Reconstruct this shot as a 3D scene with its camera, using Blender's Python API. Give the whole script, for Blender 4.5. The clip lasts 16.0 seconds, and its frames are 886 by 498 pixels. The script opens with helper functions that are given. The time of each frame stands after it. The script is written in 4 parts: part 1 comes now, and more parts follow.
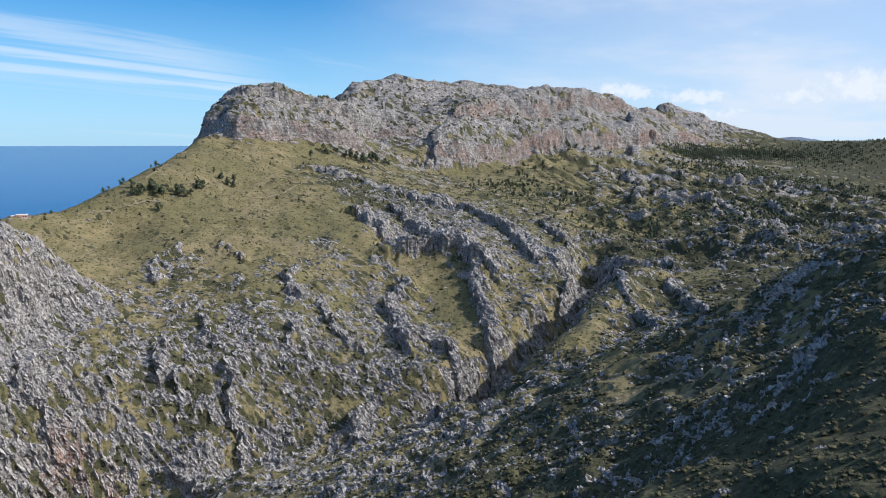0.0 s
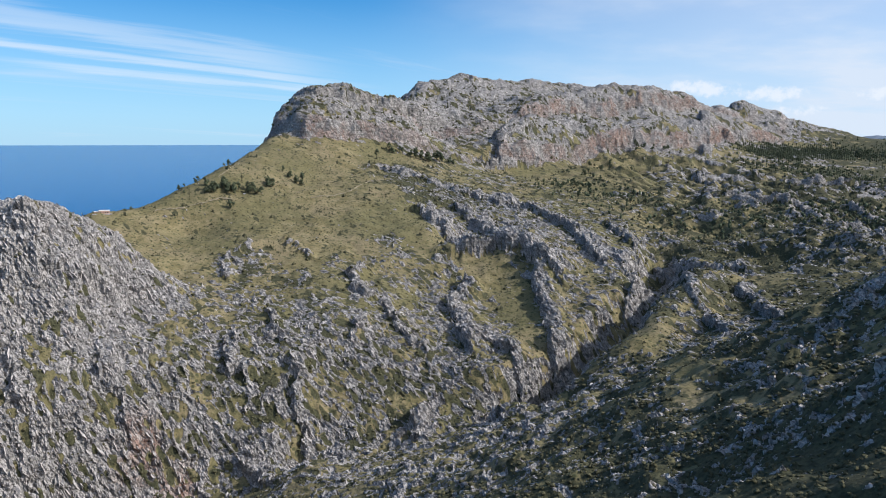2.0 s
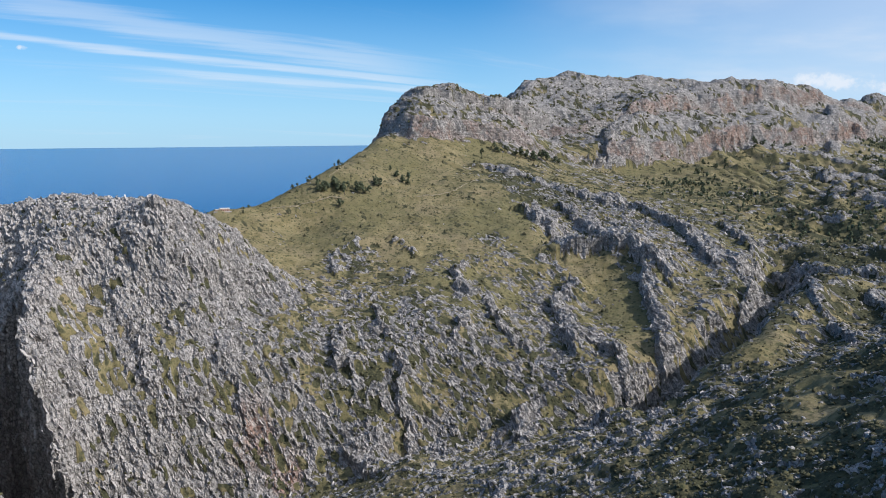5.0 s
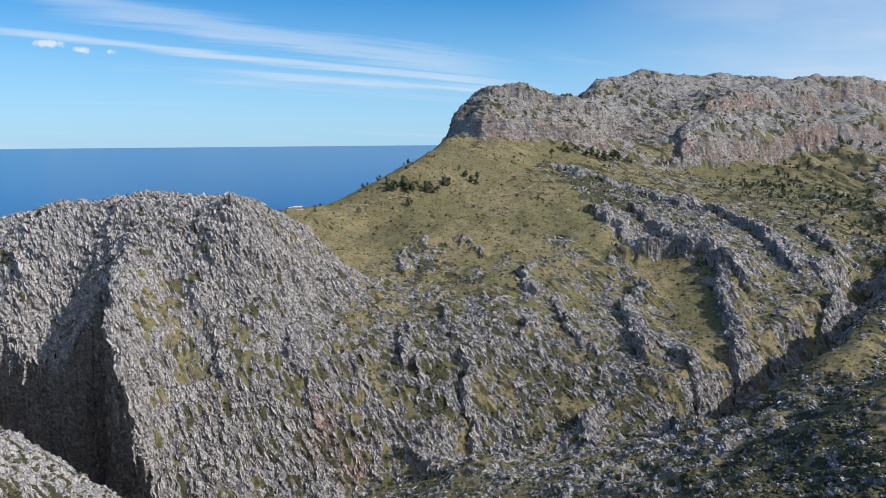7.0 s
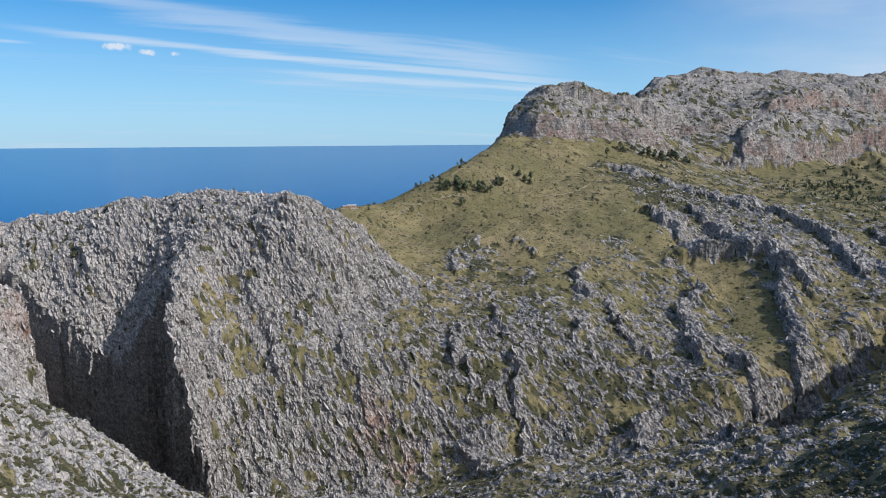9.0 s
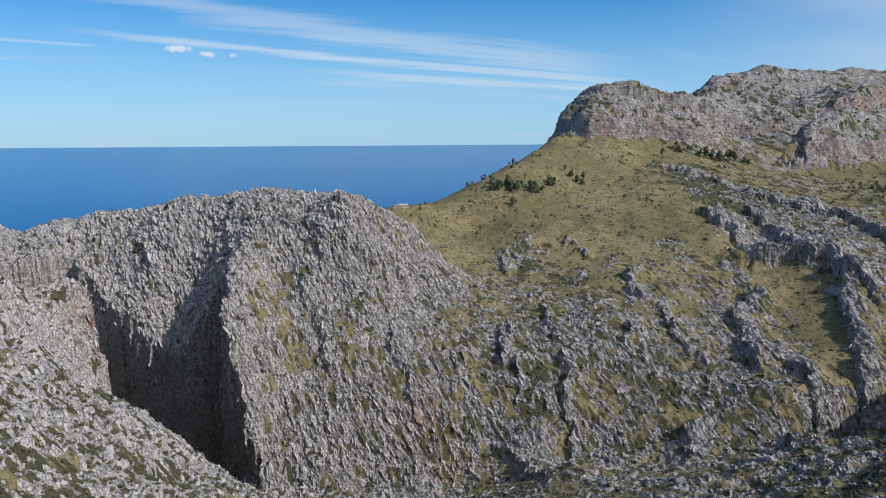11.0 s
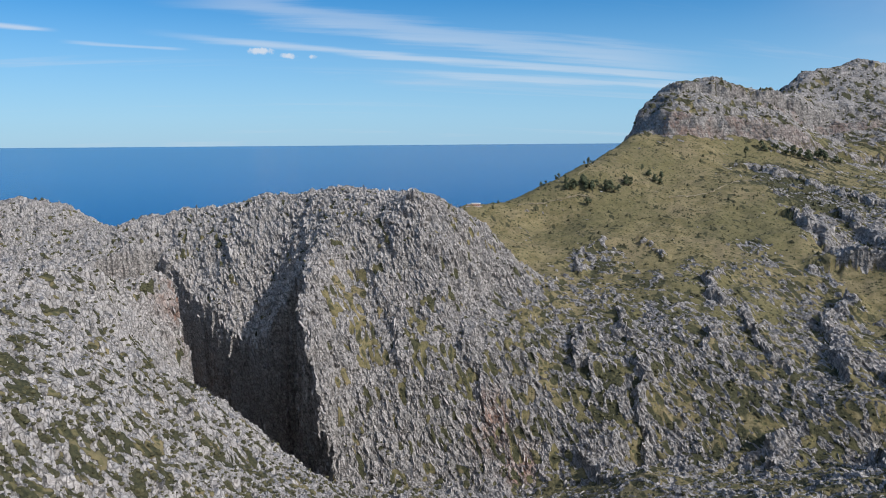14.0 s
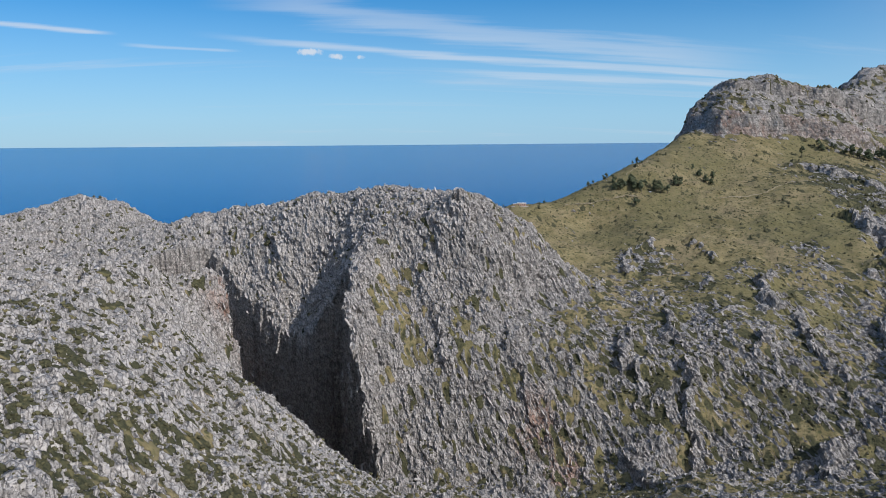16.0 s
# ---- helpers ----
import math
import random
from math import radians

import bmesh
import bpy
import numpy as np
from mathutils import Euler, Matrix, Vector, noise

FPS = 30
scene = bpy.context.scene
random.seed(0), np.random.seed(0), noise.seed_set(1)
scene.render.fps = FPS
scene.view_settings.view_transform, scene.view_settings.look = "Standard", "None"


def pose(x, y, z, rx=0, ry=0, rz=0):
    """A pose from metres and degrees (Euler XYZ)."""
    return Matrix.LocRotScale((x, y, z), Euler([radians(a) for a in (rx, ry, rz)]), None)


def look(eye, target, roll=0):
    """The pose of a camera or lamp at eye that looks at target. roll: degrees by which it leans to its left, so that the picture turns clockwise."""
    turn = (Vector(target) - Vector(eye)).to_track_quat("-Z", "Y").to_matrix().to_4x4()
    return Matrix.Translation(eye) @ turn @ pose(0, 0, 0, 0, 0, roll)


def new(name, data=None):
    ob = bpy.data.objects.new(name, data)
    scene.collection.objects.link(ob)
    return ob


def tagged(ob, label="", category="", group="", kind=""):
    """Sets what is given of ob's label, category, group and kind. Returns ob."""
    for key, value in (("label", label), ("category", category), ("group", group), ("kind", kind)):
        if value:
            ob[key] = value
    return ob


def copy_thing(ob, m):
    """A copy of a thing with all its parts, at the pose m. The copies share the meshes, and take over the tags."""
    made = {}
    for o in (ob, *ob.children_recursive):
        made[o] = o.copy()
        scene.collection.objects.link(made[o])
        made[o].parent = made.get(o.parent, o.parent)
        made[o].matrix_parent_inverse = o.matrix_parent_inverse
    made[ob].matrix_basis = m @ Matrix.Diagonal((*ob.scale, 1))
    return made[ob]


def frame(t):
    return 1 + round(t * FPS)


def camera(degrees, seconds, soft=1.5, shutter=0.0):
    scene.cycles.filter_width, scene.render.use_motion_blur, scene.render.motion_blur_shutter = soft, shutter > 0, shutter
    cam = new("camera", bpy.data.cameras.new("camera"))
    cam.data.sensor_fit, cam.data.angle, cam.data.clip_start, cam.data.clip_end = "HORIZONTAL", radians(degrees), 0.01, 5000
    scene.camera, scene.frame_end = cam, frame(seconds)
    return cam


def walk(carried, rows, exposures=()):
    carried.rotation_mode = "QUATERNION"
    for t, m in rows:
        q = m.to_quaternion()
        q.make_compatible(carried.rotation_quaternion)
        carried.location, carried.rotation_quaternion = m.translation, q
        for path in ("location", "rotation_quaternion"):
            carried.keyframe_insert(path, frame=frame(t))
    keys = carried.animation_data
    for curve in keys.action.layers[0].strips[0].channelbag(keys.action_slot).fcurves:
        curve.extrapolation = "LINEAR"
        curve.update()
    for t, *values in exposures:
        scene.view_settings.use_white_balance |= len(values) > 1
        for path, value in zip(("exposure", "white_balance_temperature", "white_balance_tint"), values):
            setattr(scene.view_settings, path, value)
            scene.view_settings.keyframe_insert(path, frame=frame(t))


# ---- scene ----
cam = camera(64.34, 16.0, soft=0.95)
EYE_Z = 230.0
# seconds, heading (degrees left of the first view), pitch, lean
PATH = [(0.0, 0.00, -10.44, 1.86), (0.5, 1.05, -10.53, 1.84), (1.0, 2.45, -10.57, 1.79), (1.5, 3.83, -10.62, 1.72), (2.0, 5.24, -10.67, 1.65),
        (2.5, 6.58, -10.72, 1.55), (3.0, 7.93, -10.76, 1.41), (3.5, 9.36, -10.80, 1.25), (4.0, 10.83, -10.85, 1.03), (6.5, 18.10, -10.96, 0.72),
        (7.0, 19.41, -10.99, 0.62), (7.5, 20.64, -11.02, 0.60), (8.0, 21.65, -11.03, 0.59), (8.5, 22.70, -11.05, 0.56), (9.0, 23.74, -11.07, 0.48),
        (11.5, 28.96, -11.15, 0.28), (12.0, 29.99, -11.18, 0.19), (12.5, 31.02, -11.19, 0.14), (13.0, 32.01, -11.20, 0.10), (13.5, 32.98, -11.21, 0.05),
        (14.0, 33.91, -11.22, -0.00), (14.5, 34.82, -11.22, -0.05), (15.0, 35.77, -11.22, -0.09), (15.5, 36.70, -11.22, -0.15), (16.0, 37.65, -11.25, -0.21)]
walk(cam, [(t, pose(0, 0, EYE_Z, 90 + p, 0, a) @ pose(0, 0, 0, 0, 0, r)) for t, a, p, r in PATH], exposures=[(0.0, 0.17, 6250, 10), (9.0, -0.02, 6250, 10), (16.0, -0.16, 6250, 10)])

# ---- daylight ----
SUN_AZ, SUN_EL = 91.0, 38.0
world = bpy.data.worlds.new("sky")
scene.world = world
world.use_nodes = True
wn, wl = world.node_tree.nodes, world.node_tree.links
wn.clear()


def wmath(op, a, b=None, c=None):
    n = wn.new("ShaderNodeMath")
    n.operation = op
    for i, v in enumerate((a, b, c)):
        if v is None:
            continue
        if isinstance(v, (int, float)):
            n.inputs[i].default_value = v
        else:
            wl.new(v, n.inputs[i])
    return n.outputs[0]


def wramp(x, lo, hi, a=0.0, b=1.0):
    n = wn.new("ShaderNodeMapRange")
    n.interpolation_type = "SMOOTHSTEP"
    for i, v in enumerate((lo, hi, a, b)):
        n.inputs[i + 1].default_value = v
    wl.new(x, n.inputs[0])
    return n.outputs[0]


def wnoise(vec, scale, detail, rough=0.55, distort=0.0):
    n = wn.new("ShaderNodeTexNoise")
    n.inputs["Scale"].default_value = scale
    n.inputs["Detail"].default_value = detail
    n.inputs["Roughness"].default_value = rough
    n.inputs["Distortion"].default_value = distort
    wl.new(vec, n.inputs["Vector"])
    return n.outputs["Fac"]


coord = wn.new("ShaderNodeTexCoord").outputs["Generated"]
split = wn.new("ShaderNodeSeparateXYZ")
wl.new(coord, split.inputs[0])
sx, sy, sz = split.outputs
# the sea's edge lies a little under the level of the eye, so the sky's horizon is lowered to it
up = wmath("MAXIMUM", wmath("ADD", sz, 0.055), 0.012)
comb = wn.new("ShaderNodeCombineXYZ")
wl.new(sx, comb.inputs[0])
wl.new(sy, comb.inputs[1])
wl.new(wmath("MULTIPLY", up, 1.4), comb.inputs[2])
sky = wn.new("ShaderNodeTexSky")
sky.sky_type = "NISHITA"
sky.sun_disc = False
sky.sun_elevation = radians(SUN_EL)
sky.sun_rotation = radians(SUN_AZ)
sky.altitude = 300
sky.air_density = 1.0
sky.dust_density = 0.6
sky.ozone_density = 2.2
wl.new(comb.outputs[0], sky.inputs[0])
# clouds: place in a flat layer above, so that they draw together towards the horizon
height = wmath("ADD", up, 0.10)
cx, cy = wmath("DIVIDE", sx, height), wmath("DIVIDE", sy, height)
layer = wn.new("ShaderNodeCombineXYZ")
wl.new(cx, layer.inputs[0])
wl.new(cy, layer.inputs[1])
# long thin cirrus drawn out in one direction
turn = wn.new("ShaderNodeMapping")
turn.vector_type = "TEXTURE"
turn.inputs["Rotation"].default_value = (0, 0, radians(42))
turn.inputs["Scale"].default_value = (3.2, 0.55, 1)
wl.new(layer.outputs[0], turn.inputs[0])
cirrus = wramp(wnoise(turn.outputs[0], 0.85, 7, 0.6, 0.6), 0.54, 0.85, 0.0, 0.6)
# broad veil and heaps in the east, where the weather stands
heaps = wramp(wnoise(layer.outputs[0], 0.55, 8, 0.55), 0.40, 0.70)
east = wramp(wmath("SUBTRACT", sx, wmath("MULTIPLY", sy, 0.10)), -0.34, 0.26)
veil = wmath("MULTIPLY", wmath("ADD", wmath("MULTIPLY", heaps, 0.70), 0.52), east)
bearing = wmath("ARCTAN2", wmath("MULTIPLY", sx, -1.0), sy)
ragged = wnoise(turn.outputs[0], 3.0, 6, 0.6)
fleece = wnoise(coord, 70.0, 5, 0.6)


def streak(at, height, slope, wide, reach, depth):
    """A drawn-out ribbon of ice cloud: its middle bearing and height, how it falls, its breadth and half its length."""
    off = wmath("SUBTRACT", bearing, at)
    line = wmath("ADD", wmath("MULTIPLY", off, slope), height)
    near = wmath("ABSOLUTE", wmath("DIVIDE", wmath("SUBTRACT", wmath("ADD", sz, wmath("MULTIPLY", wmath("SUBTRACT", ragged, 0.5), wide * 2.2)), line), wide))
    ends = wramp(wmath("ABSOLUTE", off), reach * 0.55, reach, 1.0, 0.0)
    return wmath("MULTIPLY", wmath("MULTIPLY", wramp(near, 0.1, 1.0, 1.0, 0.0), ends), wmath("MULTIPLY", wmath("ADD", wmath("MULTIPLY", ragged, 0.8), 0.4), depth))


def puff(at, height, wide, tall):
    """A small heap of cloud."""
    u = wmath("DIVIDE", wmath("SUBTRACT", bearing, at), wide)
    v = wmath("DIVIDE", wmath("SUBTRACT", sz, height), tall)
    r = wmath("ADD", wmath("ADD", wmath("MULTIPLY", u, u), wmath("MULTIPLY", v, v)), wmath("MULTIPLY", wmath("SUBTRACT", fleece, 0.5), 4.5))
    return wramp(r, -0.2, 1.2, 0.85, 0.0)


clouds = wmath("MULTIPLY", wmath("ADD", sz, 5.0), 0.0)
for one in (streak(0.58, 0.0655, 0.076, 0.0065, 0.42, 0.62), streak(0.42, 0.0380, 0.050, 0.0070, 0.26, 0.5), streak(0.60, 0.100, 0.125, 0.022, 0.40, 0.42),
            streak(1.16, 0.0976, 0.05, 0.0045, 0.09, 0.7), streak(1.0, 0.078, 0.03, 0.003, 0.08, 0.4),
            puff(0.836, 0.0755, 0.018, 0.0052), puff(0.799, 0.0700, 0.014, 0.0045), puff(0.767, 0.0697, 0.007, 0.0035),
            puff(-0.52, 0.056, 0.060, 0.018), puff(-0.45, 0.042, 0.035, 0.009), puff(-0.36, 0.0205, 0.030, 0.008), puff(-0.25, 0.044, 0.050, 0.011), puff(-0.33, 0.040, 0.04, 0.010)):
    clouds = wmath("MAXIMUM", clouds, one)
clouds = wmath("MINIMUM", clouds, 0.93)
soft = wmath("MINIMUM", wmath("MAXIMUM", cirrus, veil), 0.9)
haze = wramp(up, 0.0, 0.26, 0.85, 0.08)


def blend(f, a, b):
    n = wn.new("ShaderNodeMix")
    n.data_type = "RGBA"
    wl.new(f, n.inputs["Factor"])
    for v, s in ((a, n.inputs["A"]), (b, n.inputs["B"])):
        if isinstance(v, tuple):
            s.default_value = v
        else:
            wl.new(v, s)
    return n.outputs["Result"]


hue = wn.new("ShaderNodeHueSaturation")
hue.inputs["Saturation"].default_value = 1.55
wl.new(sky.outputs[0], hue.inputs["Color"])
dome = blend(clouds, blend(soft, blend(haze, hue.outputs[0], (2.3, 4.1, 5.7, 1)), (4.6, 5.0, 5.6, 1)), (5.2, 5.5, 5.9, 1))
back = wn.new("ShaderNodeBackground")
back.inputs[1].default_value = 0.148
wl.new(dome, back.inputs[0])
wo = wn.new("ShaderNodeOutputWorld")
wl.new(back.outputs[0], wo.inputs[0])

sun_data = bpy.data.lights.new("sun", "SUN")
sun_data.energy = 4.9
sun_data.angle = radians(0.55)
sun_data.color = (1.0, 0.955, 0.895)
sun = new("sun", sun_data)
sun_way = Vector((math.sin(radians(SUN_AZ)) * math.cos(radians(SUN_EL)), math.cos(radians(SUN_AZ)) * math.cos(radians(SUN_EL)), math.sin(radians(SUN_EL))))
sun.matrix_world = look(sun_way * 2000, (0, 0, 0))


# ---- materials ----
# the beds of the limestone: along the ribs, across them, and through them
RIB = Vector((0.62, -0.30, -0.72)).normalized()
CROSS = RIB.cross(Vector((0.2, 0.9, 0.1))).normalized()
THIRD = RIB.cross(CROSS)


class Nodes:
    """A small writer of node materials."""

    def __init__(self, name):
        self.mat = bpy.data.materials.new(name)
        self.mat.use_nodes = True
        self.n, self.l = self.mat.node_tree.nodes, self.mat.node_tree.links
        self.bsdf = self.n["Principled BSDF"]
        self.place = self.n.new("ShaderNodeTexCoord").outputs["Object"]

    def feed(self, value, socket):
        if isinstance(value, (int, float)):
            socket.default_value = value
        elif isinstance(value, tuple):
            socket.default_value = (*value, 1)[:4] if len(value) == 3 and socket.type == "RGBA" else value
        else:
            self.l.new(value, socket)

    def math(self, op, a, b=0.0):
        n = self.n.new("ShaderNodeMath")
        n.operation = op
        self.feed(a, n.inputs[0])
        self.feed(b, n.inputs[1])
        return n.outputs[0]

    def span(self, x, lo, hi, a=0.0, b=1.0):
        n = self.n.new("ShaderNodeMapRange")
        n.interpolation_type = "SMOOTHSTEP"
        for i, v in enumerate((lo, hi, a, b)):
            n.inputs[i + 1].default_value = v
        self.l.new(x, n.inputs[0])
        return n.outputs[0]

    def scaled(self, s, turn=(0, 0, 0)):
        n = self.n.new("ShaderNodeMapping")
        n.inputs["Scale"].default_value = s
        n.inputs["Rotation"].default_value = tuple(radians(a) for a in turn)
        self.l.new(self.place, n.inputs[0])
        return n.outputs[0]

    def noise(self, scale, detail=4.0, rough=0.55, vec=None, distort=0.0):
        n = self.n.new("ShaderNodeTexNoise")
        n.inputs["Scale"].default_value = scale
        n.inputs["Detail"].default_value = detail
        n.inputs["Roughness"].default_value = rough
        n.inputs["Distortion"].default_value = distort
        self.l.new(vec or self.place, n.inputs["Vector"])
        return n.outputs["Fac"]

    def cells(self, scale, vec=None, feature="F1"):
        n = self.n.new("ShaderNodeTexVoronoi")
        n.feature = feature
        n.inputs["Scale"].default_value = scale
        self.l.new(vec or self.place, n.inputs["Vector"])
        return n.outputs["Distance"]

    def beds(self, size, stretch):
        """The place along, across and through the limestone beds, one block a unit."""
        dots = []
        for axis, s in ((RIB, size * stretch), (CROSS, size), (THIRD, size)):
            n = self.n.new("ShaderNodeVectorMath")
            n.operation = "DOT_PRODUCT"
            self.l.new(self.place, n.inputs[0])
            n.inputs[1].default_value = tuple(a / s for a in axis)
            dots.append(n.outputs["Value"])
        n = self.n.new("ShaderNodeCombineXYZ")
        for d, socket in zip(dots, n.inputs):
            self.l.new(d, socket)
        return n.outputs[0]

    def facets(self, vec):
        """Blocks with flat faces tilted each its own way: height, nearness of the cleft, a number for each block."""
        cell = self.n.new("ShaderNodeTexVoronoi")
        cell.inputs["Scale"].default_value = 1.0
        self.l.new(vec, cell.inputs["Vector"])
        steps = []
        for op, a, b in (("SUBTRACT", vec, cell.outputs["Position"]), ("SUBTRACT", cell.outputs["Color"], (0.5, 0.5, 0.5))):
            n = self.n.new("ShaderNodeVectorMath")
            n.operation = op
            self.l.new(a, n.inputs[0])
            self.feed(b, n.inputs[1])
            steps.append(n.outputs[0])
        n = self.n.new("ShaderNodeVectorMath")
        n.operation = "DOT_PRODUCT"
        self.l.new(steps[0], n.inputs[0])
        self.l.new(steps[1], n.inputs[1])
        parts = self.n.new("ShaderNodeSeparateXYZ")
        self.l.new(cell.outputs["Color"], parts.inputs[0])
        return n.outputs["Value"], self.cells(1.0, vec, "DISTANCE_TO_EDGE"), parts.outputs[1]

    def attr(self, name):
        n = self.n.new("ShaderNodeAttribute")
        n.attribute_name = name
        return n.outputs["Fac"]

    def mix(self, f, a, b):
        n = self.n.new("ShaderNodeMix")
        n.data_type = "RGBA"
        self.feed(f, n.inputs["Factor"])
        self.feed(a, n.inputs["A"])
        self.feed(b, n.inputs["B"])
        return n.outputs["Result"]

    def bump(self, h, strength, dist, normal=None):
        n = self.n.new("ShaderNodeBump")
        n.inputs["Strength"].default_value = strength
        n.inputs["Distance"].default_value = dist
        self.l.new(h, n.inputs["Height"])
        if normal:
            self.l.new(normal, n.inputs["Normal"])
        return n.outputs[0]

    def done(self, color, rough=0.9, normal=None, spec=0.2, metal=0.0):
        self.feed(color, self.bsdf.inputs["Base Color"])
        self.feed(rough, self.bsdf.inputs["Roughness"])
        self.bsdf.inputs["Specular IOR Level"].default_value = spec
        self.bsdf.inputs["Metallic"].default_value = metal
        if normal:
            self.l.new(normal, self.bsdf.inputs["Normal"])
        return self.mat


def land_material():
    """Bare limestone, dry grass and low scrub, shared out by the ground's own masks."""
    m = Nodes("limestone_and_grass")
    rock, shrub, red = m.attr("rock"), m.attr("shrub"), m.attr("red")
    big, mid, fine = m.noise(0.012, 4), m.noise(0.09, 5, 0.6), m.noise(0.75, 5, 0.65)
    streak = m.noise(0.35, 5, 0.6, m.scaled((1, 1, 0.5)))
    # stone: pale and dark greys, weather streaks, iron stains
    stone = m.mix(m.span(mid, 0.35, 0.68), (0.240, 0.224, 0.214), (0.44, 0.410, 0.392))
    stone = m.mix(m.span(streak, 0.46, 0.64, 0.0, 0.8), stone, (0.455, 0.422, 0.400))
    bed = m.noise(1.0, 4, 0.6, m.scaled((0.025, 0.025, 0.42)))
    stone = m.mix(m.span(bed, 0.52, 0.68, 0.0, 0.45), stone, (0.085, 0.078, 0.07))
    stone = m.mix(m.span(fine, 0.54, 0.68, 0.0, 0.6), stone, (0.09, 0.086, 0.08))
    stone = m.mix(m.math("MULTIPLY", m.attr("pale"), m.span(fine, 0.30, 0.62, 0.75, 0.25)), stone, (0.55, 0.505, 0.475))
    iron = m.mix(m.span(streak, 0.35, 0.65), (0.25, 0.128, 0.09), (0.36, 0.25, 0.20))
    stone = m.mix(m.math("MULTIPLY", red, m.span(m.noise(0.05, 5), 0.36, 0.50, 0.0, 0.95)), stone, iron)
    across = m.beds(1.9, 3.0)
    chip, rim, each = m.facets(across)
    shade, tiny = m.facets(m.beds(0.75, 2.4))[::2]
    stone = m.mix(m.span(each, 0.25, 0.9, 0.0, 0.55), stone, (0.515, 0.476, 0.450))
    stone = m.mix(m.span(each, 0.05, 0.35, 0.4, 0.0), stone, (0.17, 0.162, 0.152))
    # clefts between blocks darkened, for soil and for the shade in them
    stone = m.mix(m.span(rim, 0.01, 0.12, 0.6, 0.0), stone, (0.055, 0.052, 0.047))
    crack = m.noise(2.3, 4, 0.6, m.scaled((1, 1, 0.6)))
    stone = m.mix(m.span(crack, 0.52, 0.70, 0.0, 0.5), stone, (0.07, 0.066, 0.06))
    # turf: straw, olive and green
    turf = m.mix(m.span(mid, 0.36, 0.66), (0.160, 0.131, 0.064), (0.262, 0.212, 0.116))
    turf = m.mix(m.span(m.noise(0.028, 6, 0.65), 0.46, 0.60, 0.0, 0.75), turf, (0.225, 0.178, 0.105))
    turf = m.mix(m.span(m.noise(0.22, 4, 0.6), 0.52, 0.66, 0.0, 0.7), turf, (0.105, 0.098, 0.05))
    turf = m.mix(m.span(big, 0.40, 0.62, 0.0, 0.7), turf, (0.128, 0.116, 0.055))
    turf = m.mix(m.span(fine, 0.49, 0.66, 0.0, 0.8), turf, (0.096, 0.088, 0.040))
    turf = m.mix(m.span(m.cells(0.22), 0.18, 0.32, 0.85, 0.0), turf, (0.055, 0.06, 0.028))
    # scrub
    leaf = m.mix(m.span(fine, 0.35, 0.65), (0.036, 0.037, 0.021), (0.078, 0.075, 0.04))
    ground = m.mix(m.span(m.math("ADD", shrub, m.math("MULTIPLY", m.math("SUBTRACT", mid, 0.5), 0.9)), 0.40, 0.60), turf, leaf)
    edge = m.math("ADD", rock, m.math("MULTIPLY", m.math("SUBTRACT", fine, 0.5), 1.0))
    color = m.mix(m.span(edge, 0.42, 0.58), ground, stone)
    height = m.math("ADD", m.math("MULTIPLY", fine, 0.5), m.math("ADD", m.math("MULTIPLY", streak, 0.8), m.math("MULTIPLY", crack, 0.22)))
    normal = m.bump(height, 0.6, 1.2)
    bed_rock = m.span(edge, 0.42, 0.58)
    normal = m.bump(m.math("MULTIPLY", bed, bed_rock), 0.9, 5.0, normal)
    normal = m.bump(m.math("MULTIPLY", shade, bed_rock), 1.0, 0.8, normal)
    normal = m.bump(m.math("MULTIPLY", chip, bed_rock), 1.0, 2.4, normal)
    return m.done(color, 0.92, normal, 0.15)


def sea_material():
    m = Nodes("deep_sea_water")
    wide = m.noise(0.0012, 3, 0.5, m.scaled((1, 1, 1)))
    color = m.mix(m.span(wide, 0.35, 0.65), (0.003, 0.062, 0.185), (0.005, 0.072, 0.21))
    ripple = m.noise(0.05, 6, 0.65)
    return m.done(color, 0.18, m.bump(ripple, 0.10, 2.0), 0.34)


MAT_LAND = land_material()
MAT_SEA = sea_material()

# ---- the lie of the land: crest lines, faces and stream, x y z in metres ----
RIDGE_CREST = [(-628, 367, 120), (-595, 386, 132), (-552, 401, 140), (-520, 414, 143), (-479, 420, 155), (-449, 426, 159), (-410, 428, 164), (-378, 427, 162), (-349, 428, 161), (-324, 424, 161), (-311, 423, 167), (-301, 436, 157), (-285, 452, 146), (-269, 467, 133), (-254, 485, 111)]
RIDGE_FACE = [(-340, 382, 103), (-302, 402, 114), (-268, 425, 105), (-305, 341, 61), (-263, 369, 70), (-221, 411, 76), (-284, 317, 23), (-238, 346,
    25), (-192, 374, 32), (-269, 299, -4), (-225, 328, -2), (-179, 352, 7), (-257, 448, 94)]
ARETE = [(-367, 382, 133), (-356, 353, 115), (-329, 324, 77), (-303, 306, 41), (-280, 291, 0)]
WALL_TOP = [(-428, 383, 90), (-466, 381, 114), (-400, 347, 54), (-448, 345, 52), (-495, 357, 75), (-550, 373, 111)]
HEADLAND = [(-790, 285, 124), (-775, 311, 128), (-763, 327, 135), (-750, 350, 143), (-737, 363, 136), (-714, 383, 128), (-698, 391, 116), (-683, 397, 108), (-668, 286, 106), (-600, 319, 109), (-535, 334,
    109)]
LEFT_CREST = [(-321, 113, 159), (-322, 137, 159), (-322, 162, 157), (-336, 199, 144), (-365, 246, 135), (-351, 239, 109), (-330, 227, 89), (-306, 217,
    77)]
